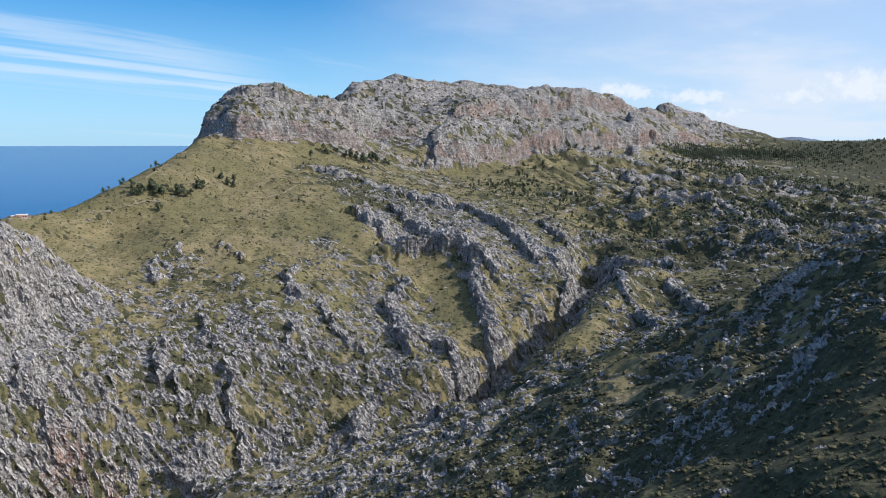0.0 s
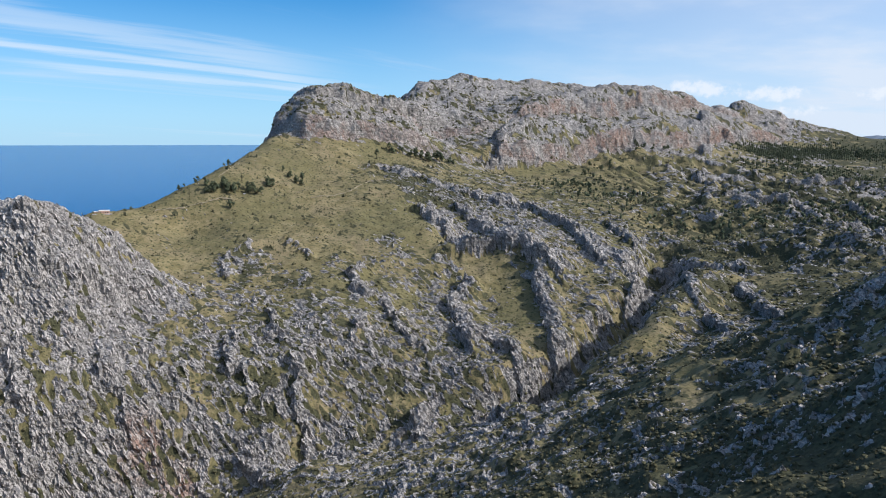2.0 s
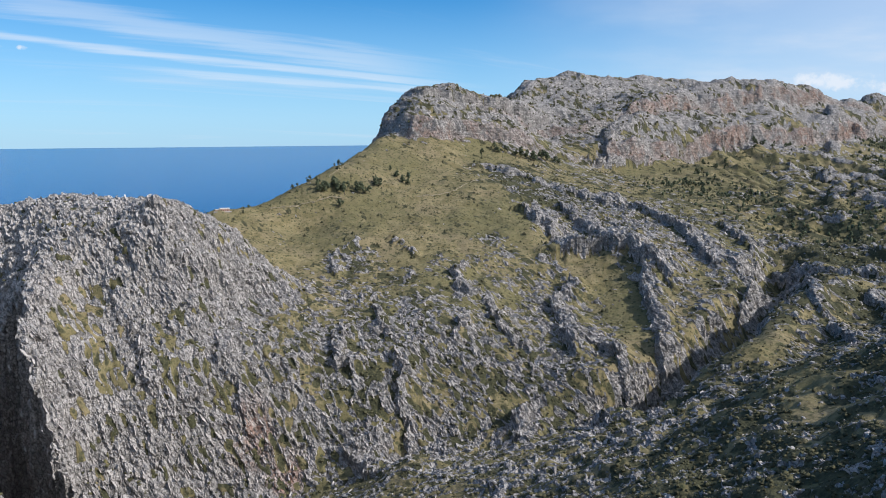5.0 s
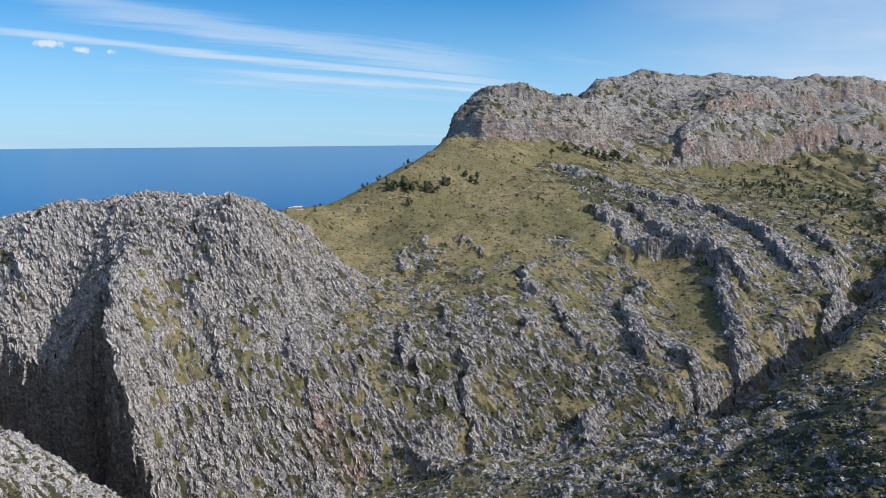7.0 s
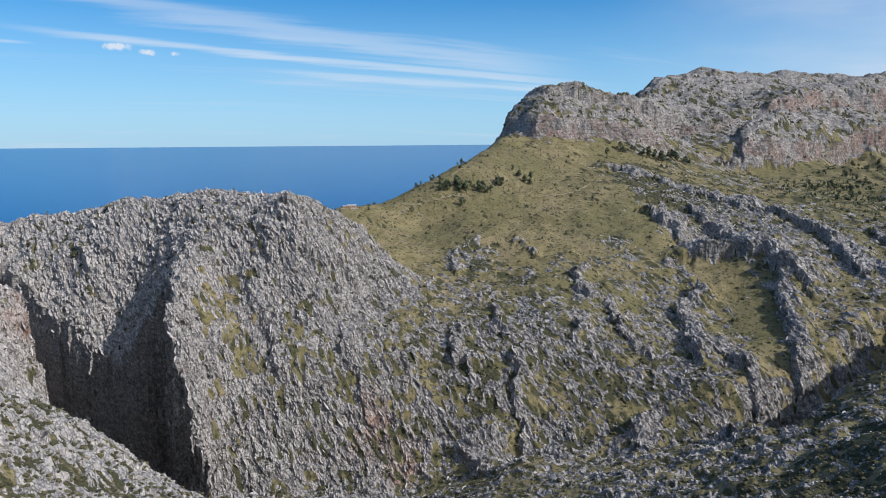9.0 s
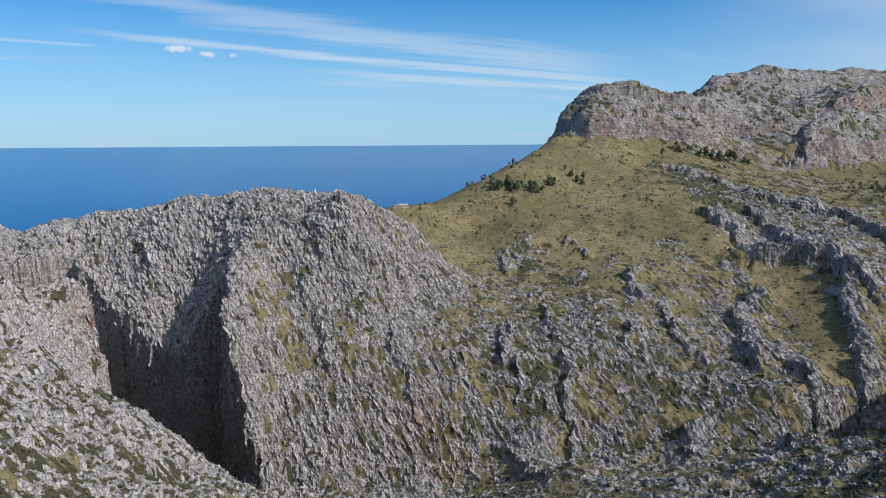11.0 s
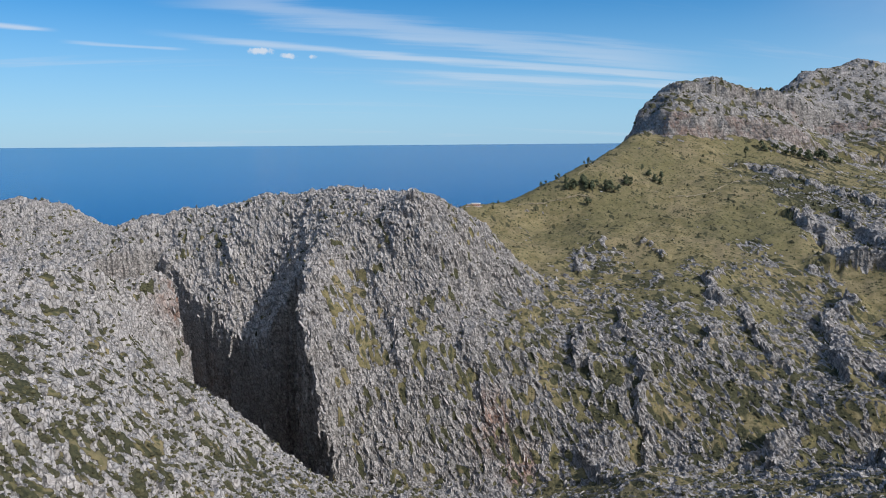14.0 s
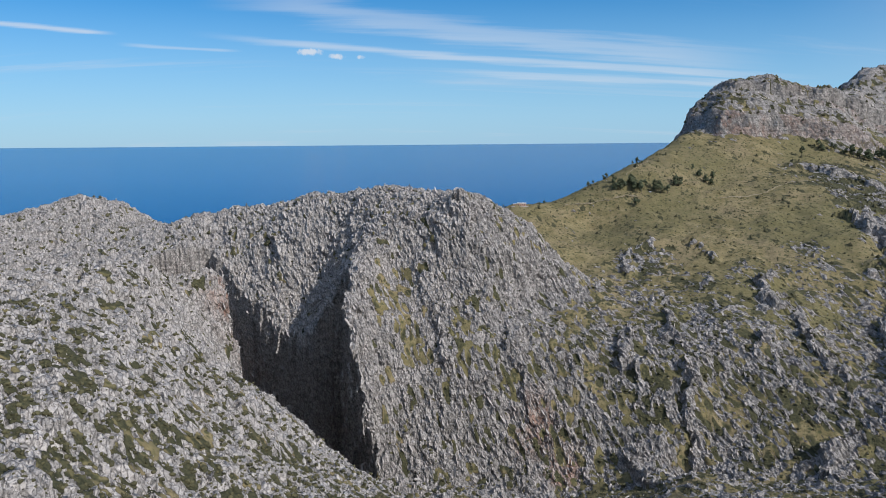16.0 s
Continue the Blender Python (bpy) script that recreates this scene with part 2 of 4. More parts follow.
LEFT_SLOPE = [(-253, 109, 152), (-272, 149, 138), (-213, 72, 153), (-201, 89, 145), (-216, 126, 128), (-162, 52, 149), (-170, 73, 136), (-177, 104,
    119), (-259, 204, 92), (-229, 201, 81), (-205, 205, 69), (-214, 164, 95)]
SADDLE = [(-381, 604, 135), (-359, 624, 136), (-340, 648, 140), (-326, 682, 154), (-313, 734, 169), (-300, 791, 182), (-293, 851, 199)]
HILL = [(-331, 564, 119), (-293, 618, 114), (-225, 595, 117), (-214, 643, 124), (-221, 761, 155), (-160, 653, 124), (-199, 798, 166), (-258, 856,
    190), (-110, 669, 125), (-128, 763, 153)]
HILL_LOW = [(-265, 505, 100), (-225, 530, 99), (-173, 524, 96), (-132, 542, 101), (-214, 463, 87), (-173, 441, 73), (-135, 451, 76), (-96, 470, 79)]
HILL_FOOT = [(-185, 400, 52), (-145, 410, 52), (-106, 422, 50), (-66, 439, 55), (-166, 377, 23), (-125, 388, 26), (-81, 397, 32), (-44, 413, 39), (-7,
    430, 43)]
SPURS = [(-105, 700, 133), (-71, 668, 126), (-51, 670, 105), (-38, 569, 86), (-25, 509, 71), (-3, 654, 123), (28, 611, 111), (36, 527, 81), (-1, 588,
    93), (64, 681, 118), (82, 600, 103), (118, 674, 110), (50, 495, 73), (9, 456, 65), (-14, 447, 63)]
STREAM = [(-2, 420, 45), (36, 455, 56), (77, 495, 79), (97, 537, 94), (116, 595, 105)]
SHELF = [(-164, 897, 182), (-119, 886, 170), (-64, 910, 161), (9, 1002, 151), (43, 851, 138), (87, 968, 150), (147, 857, 134), (203, 1207, 162), (254,
    1013, 135), (198, 779, 119), (401, 1220, 148), (292, 877, 126)]
VALLEY = [(442, 1077, 135), (591, 1207, 136), (680, 1159, 134), (343, 825, 117), (441, 846, 117), (538, 860, 118), (171, 662, 109), (229, 645, 114),
    (298, 649, 121), (129, 561, 98), (166, 533, 102), (212, 529, 113), (355, 688, 124)]
RIGHT_SLOPE = [(174, 274, 190), (170, 292, 179), (178, 342, 164), (174, 359, 151), (156, 371, 132), (96, 355, 112), (73, 389, 91), (57, 289, 111), (94, 264, 134), (126, 274, 147), (134, 242, 165), (97, 174, 169), (94, 148, 191), (57, 156, 154), (59, 110, 177), (57, 84, 190), (43, 220, 120), (23, 209, 115), (44, 152, 145)]
BANK = [(-106, 360, 38), (-62, 339, 47), (-22, 349, 57), (8, 372, 59), (43, 413, 63)]
CLIFF_BASE = [(-310, 890, 195), (-256, 858, 198), (-206, 895, 197), (-161, 922, 193), (-113, 947, 183), (-61, 976, 168), (26, 1044, 158), (101, 1142,
    170), (211, 1266, 185), (343, 1392, 184), (594, 1629, 190)]
MESA_TOP = [(-311, 913, 218), (-284, 901, 226), (-274, 933, 260), (-264, 967, 267), (-242, 985, 269), (-216, 1009, 259), (-191, 1045, 253), (-164, 1086, 245), (-268, 892, 233), (-212,
    924, 235), (-145, 961, 223)]
MASSIF = [(-119, 1067, 223), (-62, 1108, 216), (26, 1164, 228), (107, 1249, 230), (231, 1403, 233), (371, 1527, 238), (-125, 1200, 246), (8, 1314,
    262), (140, 1397, 263), (560, 1736, 230)]
MASSIF_CREST = [(-187, 1289, 269), (-159, 1323, 283), (-100, 1364, 308), (-37, 1404, 303), (42, 1463, 306), (126, 1519, 306), (205, 1571, 299), (306,
    1646, 284), (414, 1715, 276), (523, 1810, 272), (575, 1857, 288), (666, 1890, 259), (795, 1905, 225)]
FAR_RIDGE = [(857, 1778, 204), (916, 1783, 204), (937, 1669, 207), (939, 1529, 219), (756, 1561, 177), (811, 1396, 170)]

CANYON = [(-60, 386, 32), (-115, 376, 16), (-178, 338, 6), (-225, 308, 4), (-262, 280, 4)]
NEAR = [(0, 0, 168), (60, 40, 194), (100, 70, 203), (180, 120, 214), (-60, 40, 155), (-110, 20, 160), (15, 90, 166), (-30, 105, 140), (-60, 230, 70),
    (-120, 160, 90), (0, 265, 86), (-150, 260, 40), (200, 220, 205), (260, 350, 165), (230, 460, 115), (0, -120, 190), (150, -60, 225),
    (-160, -80, 185), (-260, 20, 178), (-330, 60, 165), (-450, 120, 120), (-420, 200, 100), (-520, 200, 70)]
ROUND = [(-200, -300, 200), (200, -300, 240), (0, -700, 220), (500, -200, 250),
    (450, 200, 215), (700, 500, 150), (900, 900, 100), (-500, -200, 170), (-800, 0, 100), (900, 200, 230), (700, -700, 240), (-700, -700, 130)]
BEHIND = [(-702, 416, 60), (-639, 463, 65), (-558, 503, 70), (-504, 523, 80), (-432, 526, 88), (-875, 401, 60), (-980, 345, -15), (-906, 544, -25),
    (-729, 638, -25), (-525, 610, 20), (-460, 652, 20), (-424, 720, 30), (-534, 741, -30), (-401, 816, 60), (-379, 911, 80), (-505, 902, -30)]
BACK = [(-357,     1034, 120), (-476, 1120, -30), (-323, 1158, 150), (-331, 1309, 130), (-286, 1431, 160), (-473, 1486, -30), (-169, 1523, 200), (0,
    1644, 210), (200, 1763, 200), (460, 1969, 180), (715, 2145, 120), (976, 2017, 110), (1145, 1766, 120), (1126, 1458, 200), (1210, 1076, 200),
    (1036, 829, 180), (870, 508, 200)]

# line of points, how rocky, how much scrub
LANDFORMS = [(RIDGE_CREST, 0.95, 0.35), (RIDGE_FACE, 0.74, 0.40), (ARETE, 1.0, 0.1), (WALL_TOP, 0.95, 0.35), (HEADLAND, 0.95, 0.35), (LEFT_CREST, 0.88, 0.5),
             (LEFT_SLOPE, 0.76, 0.64), (SADDLE, 0.08, 0.15), (HILL, 0.17, 0.32), (HILL_LOW, 0.36, 0.38), (HILL_FOOT, 0.68, 0.3), (SPURS, 0.52, 0.3), (STREAM, 0.5, 0.6),
             (SHELF, 0.25, 0.5), (VALLEY, 0.34, 0.9), (RIGHT_SLOPE, 0.36, 0.75), (BANK, 0.42, 0.6), (CLIFF_BASE, 0.6, 0.3), (MESA_TOP, 0.68, 0.6),
             (MASSIF, 0.78, 0.7), (MASSIF_CREST, 0.80, 0.6), (FAR_RIDGE, 0.22, 0.95), (CANYON, 0.6, 0.6), (NEAR, 0.34, 0.78), (ROUND, 0.4, 0.5), (BEHIND, 0.7, 0.3), (BACK, 0.25, 0.95)]

DISTANT_AZ = -26.35
# cliffs: the foot's line (the higher ground on its right-hand side as one goes along it), heights, width of the face
SCARP = [(-228, 1059), (-300, 985), (-322, 938), (-311, 896), (-256, 862), (-206, 895), (-161, 925), (-113, 950), (-61, 978), (26, 1047), (100, 1144), (211, 1269), (343, 1395), (593, 1633),
         (760, 2050), (300, 1900), (-100, 1650)]
SCARP_H = [38, 40, 27, 23, 22, 21, 19, 12, 8, 30, 30, 31, 33, 24, 0, 0, 0]
UPPER = [(-232, 985), (-182, 969), (-108, 1043), (0, 1158), (104, 1301), (225, 1450), (402, 1621), (595, 1773), (560, 1900), (200, 1650), (-120, 1450)]
UPPER_H = [4, 12, 14, 18, 26, 30, 27, 12, 0, 0, 0]
# the canyon's outline in the plan: along its far wall, then back along the near one
SLOT = [(-256, 285), (-283, 299), (-312, 314), (-345, 338), (-364, 364), (-382, 374), (-402, 354), (-450, 352), (-500, 358), (-545, 360), (-560, 320), (-545, 290), (-500, 268), (-440, 262),
        (-385, 256), (-352, 246), (-316, 228), (-285, 227), (-255, 219), (-226, 218), (-203, 226), (-205, 300)]


def smooth(a, lo, hi):
    s = np.clip((a - lo) / (hi - lo), 0, 1)
    return s * s * (3 - 2 * s)


LATTICE = np.random.RandomState(7).rand(256, 256).astype(np.float32) * 6.2832


def grain(x, y):
    """Smooth gradient noise in the plane, about -0.7 to 0.7, one cell a unit."""
    i, j = np.floor(x).astype(np.int64), np.floor(y).astype(np.int64)
    fx, fy = (x - i).astype(np.float32), (y - j).astype(np.float32)
    u, v = fx * fx * fx * (fx * (fx * 6 - 15) + 10), fy * fy * fy * (fy * (fy * 6 - 15) + 10)

    def corner(a, b):
        g = LATTICE[(i + a) & 255, (j + b) & 255]
        return np.cos(g) * (fx - a) + np.sin(g) * (fy - b)
    low = corner(0, 0) * (1 - u) + corner(1, 0) * u
    top = corner(0, 1) * (1 - u) + corner(1, 1) * u
    return low * (1 - v) + top * v


def layers(x, y, size, count, keep=0.5):
    total = 0
    for k in range(count):
        s = size / 2 ** k
        total = total + grain(x / s + 17.3 * k, y / s - 9.1 * k) * keep ** k
    return total


def fins(x, y, size, turn, stretch, count=2):
    """Sharp ribs of bare rock, long in one direction: 0 in the clefts to 1 on the ribs."""
    c, s = math.cos(radians(turn)), math.sin(radians(turn))
    a, b = x * c + y * s, (y * c - x * s) / stretch
    total, weight = 0, 0
    for k in range(count):
        q = size / 2.1 ** k
        total = total + (1 - np.abs(grain(a / q + 31.7 * k, b / q + 5.9 * k)) * 2.6).clip(0, 1) * 0.55 ** k
        weight += 0.55 ** k
    return total / weight


def step(x, y, line, heights, width):
    """A cliff: nothing on the low side of the line, its height on the other, gone past both its ends."""
    best, side, rise = np.full(x.shape, 1e9, np.float32), np.zeros(x.shape, np.float32), np.zeros(x.shape, np.float32)
    for (ax, ay), (bx, by), ha, hb in zip(line, line[1:], heights, heights[1:]):
        dx, dy = bx - ax, by - ay
        u = ((x - ax) * dx + (y - ay) * dy) / (dx * dx + dy * dy)
        uc = np.clip(u, 0, 1)
        px, py = x - ax - uc * dx, y - ay - uc * dy
        d = np.hypot(px, py)
        s = -(dx * (y - ay) - dy * (x - ax))
        near = d < best
        best = np.where(near, d, best)
        side = np.where(near, np.where(s > 0, d, -d), side)
        rise = np.where(near, ha + (hb - ha) * uc, rise)
    return side, rise, smooth(side, 0, width) * rise


def inside(x, y, ring, heights=None):
    """How far a place lies inside a closed outline, in metres (under 0 outside it), and the height given for the nearest of the outline."""
    heights = heights or [0] * len(ring)
    best, within, rise = np.full(x.shape, 1e9, np.float32), np.zeros(x.shape, bool), np.zeros(x.shape, np.float32)
    for (ax, ay), (bx, by), ha, hb in zip(ring, ring[1:] + ring[:1], heights, heights[1:] + heights[:1]):
        dx, dy = bx - ax, by - ay
        u = np.clip(((x - ax) * dx + (y - ay) * dy) / (dx * dx + dy * dy), 0, 1)
        d = np.hypot(x - ax - u * dx, y - ay - u * dy)
        rise = np.where(d < best, ha + (hb - ha) * u, rise)
        best = np.minimum(best, d)
        if dy:
            within ^= ((ay > y) != (by > y)) & (x < (y - ay) / dy * dx + ax)
    return np.where(within, best, -best), rise


def cliffs(x, y):
    """Heights of the cliffs at a place, and how much it is a face of stained rock there."""
    wob = layers(x, y, 40, 3, 0.55) * 9
    gaps = smooth(layers(x + 333, y, 90, 2), -0.45, 0.2)
    total, face = 0, 0
    for line, heights, width, reach in ((SCARP, SCARP_H, 11, 200), (UPPER, UPPER_H, 11, 110)):
        side, rise = inside(x + wob, y - wob, line, heights)
        # the raised ground sinks back to the general slope away from the edge
        rise = rise * (0.55 + 0.45 * gaps)
        total = total + (smooth(side, 0, width) * 0.84 + smooth(side, width * 1.8, width * 2.4) * 0.16) * rise * (1 - smooth(side, width * 4, reach))
        face = np.maximum(face, smooth(side, -6, 1) * (1 - smooth(side, 11, 20)) * np.clip(rise / 26, 0, 1))
        face = face * (0.75 + 0.25 * gaps)
    return total, face


POINTS = np.array([p for line, _, _ in LANDFORMS for p in line], np.float32)
ROCKY = np.array([r for line, r, _ in LANDFORMS for p in line], np.float32)
SCRUB = np.array([s for line, _, s in LANDFORMS for p in line], np.float32)


def kernel(dx, dy):
    return np.sqrt(dx * dx + dy * dy + 64.0)


gap = kernel(POINTS[:, None, 0] - POINTS[None, :, 0], POINTS[:, None, 1] - POINTS[None, :, 1])
count = len(POINTS)
system = np.zeros((count + 3, count + 3))
system[:count, :count] = gap - np.eye(count) * 1.5
system[:count, count] = system[count, :count] = 1
system[:count, count + 1:] = POINTS[:, :2] / 1000
system[count + 1:, :count] = POINTS[:, :2].T / 1000
goal = np.zeros(count + 3)
goal[:count] = POINTS[:, 2] - cliffs(POINTS[:, 0], POINTS[:, 1])[0]
PULL = np.linalg.solve(system, goal)


# crags that stand out of the slopes: line in the plan, height, width
HILL_CRAGS = [([(-222, 530), (-235, 552), (-233, 574), (-221, 590)], 4, 12), ([(-166, 577), (-196, 601)], 4, 12), ([(-107, 524), (-118, 529), (-127, 551), (-122, 567)], 7, 16),
              ([(-90, 510), (-99, 523), (-94, 534)], 5, 12), ([(-104, 467), (-102, 485)], 5, 12), ([(-62, 471), (-75, 485), (-84, 501)], 6, 16), ([(-170, 420), (-182, 429), (-181, 443)], 7, 18),
              ([(-154, 449), (-164, 467), (-168, 476)], 5, 14), ([(-116, 389), (-129, 408), (-136, 430)], 7, 20), ([(-135, 362), (-148, 375), (-138, 387)], 10, 24)]
SPUR_CRAGS = [([(-47, 636), (-63, 682), (-87, 700)], 10, 30), ([(-19, 682), (-37, 717), (-52, 738)], 8, 24), ([(32, 599), (12, 625), (-9, 635), (-34, 624)], 15, 40),
              ([(40, 478), (33, 511), (29, 552), (24, 590), (32, 614)], 9, 24), ([(-26, 486), (-36, 516), (-44, 548), (-37, 571)], 12, 28), ([(28, 434), (12, 454), (-3, 480), (-23, 504)], 9, 24),
              ([(-8, 780), (-59, 803), (-114, 820), (-159, 827)], 6, 26), ([(79, 635), (61, 720), (23, 772), (-7, 800)], 9, 30), ([(110, 600), (92, 643), (78, 696)], 8, 24)]
RIDGE_CRAGS = [([(-283, 432), (-297, 425), (-309, 424)], 4, 14), ([(-261, 439), (-276, 430), (-284, 422)], 6, 14), ([(-278, 362), (-302, 379), (-317, 387)], 5, 14), ([(-177, 427), (-189, 438), (-183, 446)], 6, 14),
               ([(-220, 376), (-237, 385), (-247, 395)], 6, 16)]
STREAM_CRAGS = [([(100, 564), (110, 587), (137, 615)], 12, 35), ([(-2, 408), (-6, 425), (6, 435)], 13, 28),
                ([(-50, 396), (-51, 423), (-43, 430)], 8, 20)]
VALLEY_CRAGS = [([(368, 788), (360, 917), (296, 934)], 12, 40), ([(503, 1131), (398, 1140)], 14, 40), ([(458, 760), (440, 831), (429, 925)], 9, 36), ([(306, 1023), (283, 1112)], 12, 36),
                ([(175, 463), (175, 532)], 8, 22), ([(138, 448), (132, 524)], 7, 20), ([(112, 266), (128, 284), (148, 293)], 7, 30), ([(187, 591), (160, 607), (144, 662)], 9, 26),
                ([(123, 681), (106, 742)], 8, 24), ([(30, 1050), (-15, 1010), (-25, 1075), (-2, 1140)], 16, 46), ([(352, 1350), (391, 1548)], 14, 40)]
CRAGS = HILL_CRAGS + RIDGE_CRAGS + SPUR_CRAGS + STREAM_CRAGS + VALLEY_CRAGS
# open turf, beds of bare rock and thickets: outline in the plan, rockiness and scrub inside, softness of the edge
MEADOWS = [([(-380, 590), (-330, 665), (-289, 749), (-286, 838), (-230, 870), (-173, 914), (-91, 913), (-161, 855), (-198, 801), (-137, 760), (-78, 691), (-63, 634), (-80, 595), (-128, 607), (-160, 570), (-131, 532), (-161, 508), (-213, 606), (-258, 608), (-238, 504), (-289, 537)], 0.04, 0.16, 14),
           ([(-57, 625), (-14, 618), (16, 592), (23, 567), (26, 534), (27, 488), (16, 502), (-6, 555), (-32, 594)], 0.05, 0.15, 7),
           ([(38, 722), (69, 722), (71, 681), (42, 666)], 0.08, 0.2, 7)]
TERRACES = [([(-5, 1022), (62, 1101), (180, 1186), (223, 1095), (158, 934), (53, 908)], 0.1, 0.3, 25),
            ([(93, 396), (86, 259), (94, 227), (83, 221), (70, 276)], 0.08, 0.25, 8),
            ([(85, 491), (116, 467), (98, 418), (76, 432)], 0.15, 0.25, 8),
            ([(176, 576), (226, 575), (211, 535), (170, 554)], 0.1, 0.25, 8),
            ([(35, 632), (55, 628), (102, 538), (81, 524), (73, 489), (39, 472), (33, 531), (37, 596)], 0.44, 0.3, 8)]
ROCK_BEDS = [([(-93, 717), (-74, 764), (-38, 769), (16, 732), (33, 632), (-10, 642), (-46, 648)], 0.6, 0.4, 10),
             ([(-53, 801), (-9, 837), (82, 660), (108, 605), (65, 634), (32, 687), (-13, 742)], 0.66, 0.4, 10),
             ([(-224, 453), (-130, 490), (-44, 484), (27, 445), (-10, 400), (-136, 384), (-190, 380)], 0.56, 0.6, 20),
             ([(-240, 566), (-205, 583), (-146, 538), (-152, 510), (-208, 512)], 0.42, 0.5, 9),
             ([(-145, 657), (-117, 657), (-61, 594), (-67, 571), (-107, 603)], 0.42, 0.4, 8)]
BANKS = [([(-359, 373), (-332, 397), (-308, 365), (-329, 342)], 0.5, 0.25, 14),
         ([(-297, 424), (-274, 462), (-264, 516), (-260, 453), (-290, 419)], 0.5, 0.3, 8),
         ([(-287, 383), (-252, 373), (-264, 351), (-300, 349)], 0.55, 0.3, 12),
         ([(-188, 358), (-150, 382), (-124, 392), (-79, 384), (-29, 348), (-5, 392), (26, 426), (50, 353), (19, 286), (1, 248), (-80, 305), (-178, 354)], 0.52, 0.35, 12),
         ([(-191, 63), (-197, 87), (-222, 138), (-237, 180), (-220, 193), (-201, 199), (-175, 116), (-160, 52)], 0.64, 0.72, 14)]
THICKETS = [([(-148, 824), (-61, 828), (-13, 767), (-54, 741), (-103, 743), (-140, 780)], 0.44, 0.95, 12)]
PATCHES = MEADOWS + TERRACES + ROCK_BEDS + BANKS + THICKETS


def saw(u, rise):
    """A tooth for each unit: up within that share of it, then slowly down again."""
    f = u - np.floor(u)
    return np.where(f < rise, smooth(f, 0, rise), 1 - (f - rise) / (1 - rise)), f


def scarplets(x, y):
    """The limestone beds crop out across the wide valley as slanting bands, each a short cliff below a gentle slope."""
    r = np.hypot(x, y)
    across, along = x * 0.50 + y * 0.866, x * 0.866 - y * 0.50
    where2 = smooth(x, 130, 260) * smooth(r, 620, 760) * (1 - smooth(r, 1300, 1480))
    tooth2, f2 = saw(across / 120 + layers(across / 2, along / 3, 60, 4, 0.6) * 1.3, 0.09)
    broken2 = smooth(layers(across + 70, along / 2.0, 80, 4, 0.65), -0.08, 0.28) * where2
    bare2 = broken2 * smooth(f2, 0, 0.03) * (1 - smooth(f2, 0.12, 0.4)) * 0.34
    return (tooth2 - 0.3) * broken2 * 7, bare2


def outcrops(x, y):
    """Height of the crags at places in the plan, and how far they are bare: steep on one side, sloping on the other."""
    high, bare = scarplets(x, y)
    wob = layers(x, y, 14, 3, 0.6) * 5
    for line, height, width in CRAGS:
        reach = width * 3
        near = np.zeros(x.shape, bool)
        for ax, ay in line:
            near |= (np.abs(x - ax) < reach + 60) & (np.abs(y - ay) < reach + 60)
        if not near.any():
            continue
        side, _, _ = step(x[near] + wob[near], y[near] + wob[near], line, [1] * len(line), 1)
        steep = smooth(side, -width * 0.09, 0) * (1 - smooth(side, width * 0.1, width))
        ends = np.min([np.hypot(x[near] - ax, y[near] - ay) for ax, ay in line], 0)
        steep = steep * (1 - smooth(ends, width, width * 2.4))
        broken = 0.85 + layers(x[near], y[near] + 50, 22, 3, 0.6) * 0.6
        high[near] = np.maximum(high[near], steep * height * broken)
        bare[near] = np.maximum(bare[near], steep * (1 - smooth(side, width * 0.1, width * 0.6)) * 0.55)
    return high, bare


def cover(x, y, rock, shrub):
    """Turf, bare rock and thickets laid over the general rockiness and scrub."""
    wob, wob2 = layers(x + 60, y, 26, 3, 0.6) * 11, layers(x, y + 160, 26, 3, 0.6) * 11
    for ring, bare, green, soft in PATCHES:
        xs, ys = [p[0] for p in ring], [p[1] for p in ring]
        near = (x > min(xs) - 40) & (x < max(xs) + 40) & (y > min(ys) - 40) & (y < max(ys) + 40)
        w = smooth(inside(x[near] + wob[near], y[near] + wob2[near], ring)[0], -soft, soft)
        rock[near] += (bare - rock[near]) * w
        shrub[near] += (green - shrub[near]) * w
    return rock, shrub


def lie(x, y):
    """Height without the small relief, rockiness and scrub at places in the plan."""
    z, rock, shrub = (np.zeros(len(x), np.float32) for _ in range(3))
    for k in range(0, len(x), 60000):
        a, b = x[k:k + 60000, None], y[k:k + 60000, None]
        d = kernel(a - POINTS[None, :, 0], b - POINTS[None, :, 1])
        z[k:k + 60000] = d @ PULL[:count].astype(np.float32) + PULL[count] + (a[:, 0] * PULL[count + 1] + b[:, 0] * PULL[count + 2]) / 1000
        w = 1 / (d * d * d)
        w /= w.sum(1, keepdims=True)
        rock[k:k + 60000], shrub[k:k + 60000] = w @ ROCKY, w @ SCRUB
    return z, rock, shrub


GORGE = [(0, 400), (12, 420), (31, 445), (44, 462), (72, 482), (90, 517), (117, 555), (137, 640), (160, 790)]
EAST_BANK = [(40, 405), (66, 430), (94, 455), (116, 492), (142, 540), (165, 590)]
LATTICE3 = np.random.RandomState(11).normal(size=(4096, 3)).astype(np.float32)
LATTICE3 /= np.linalg.norm(LATTICE3, axis=1, keepdims=True)


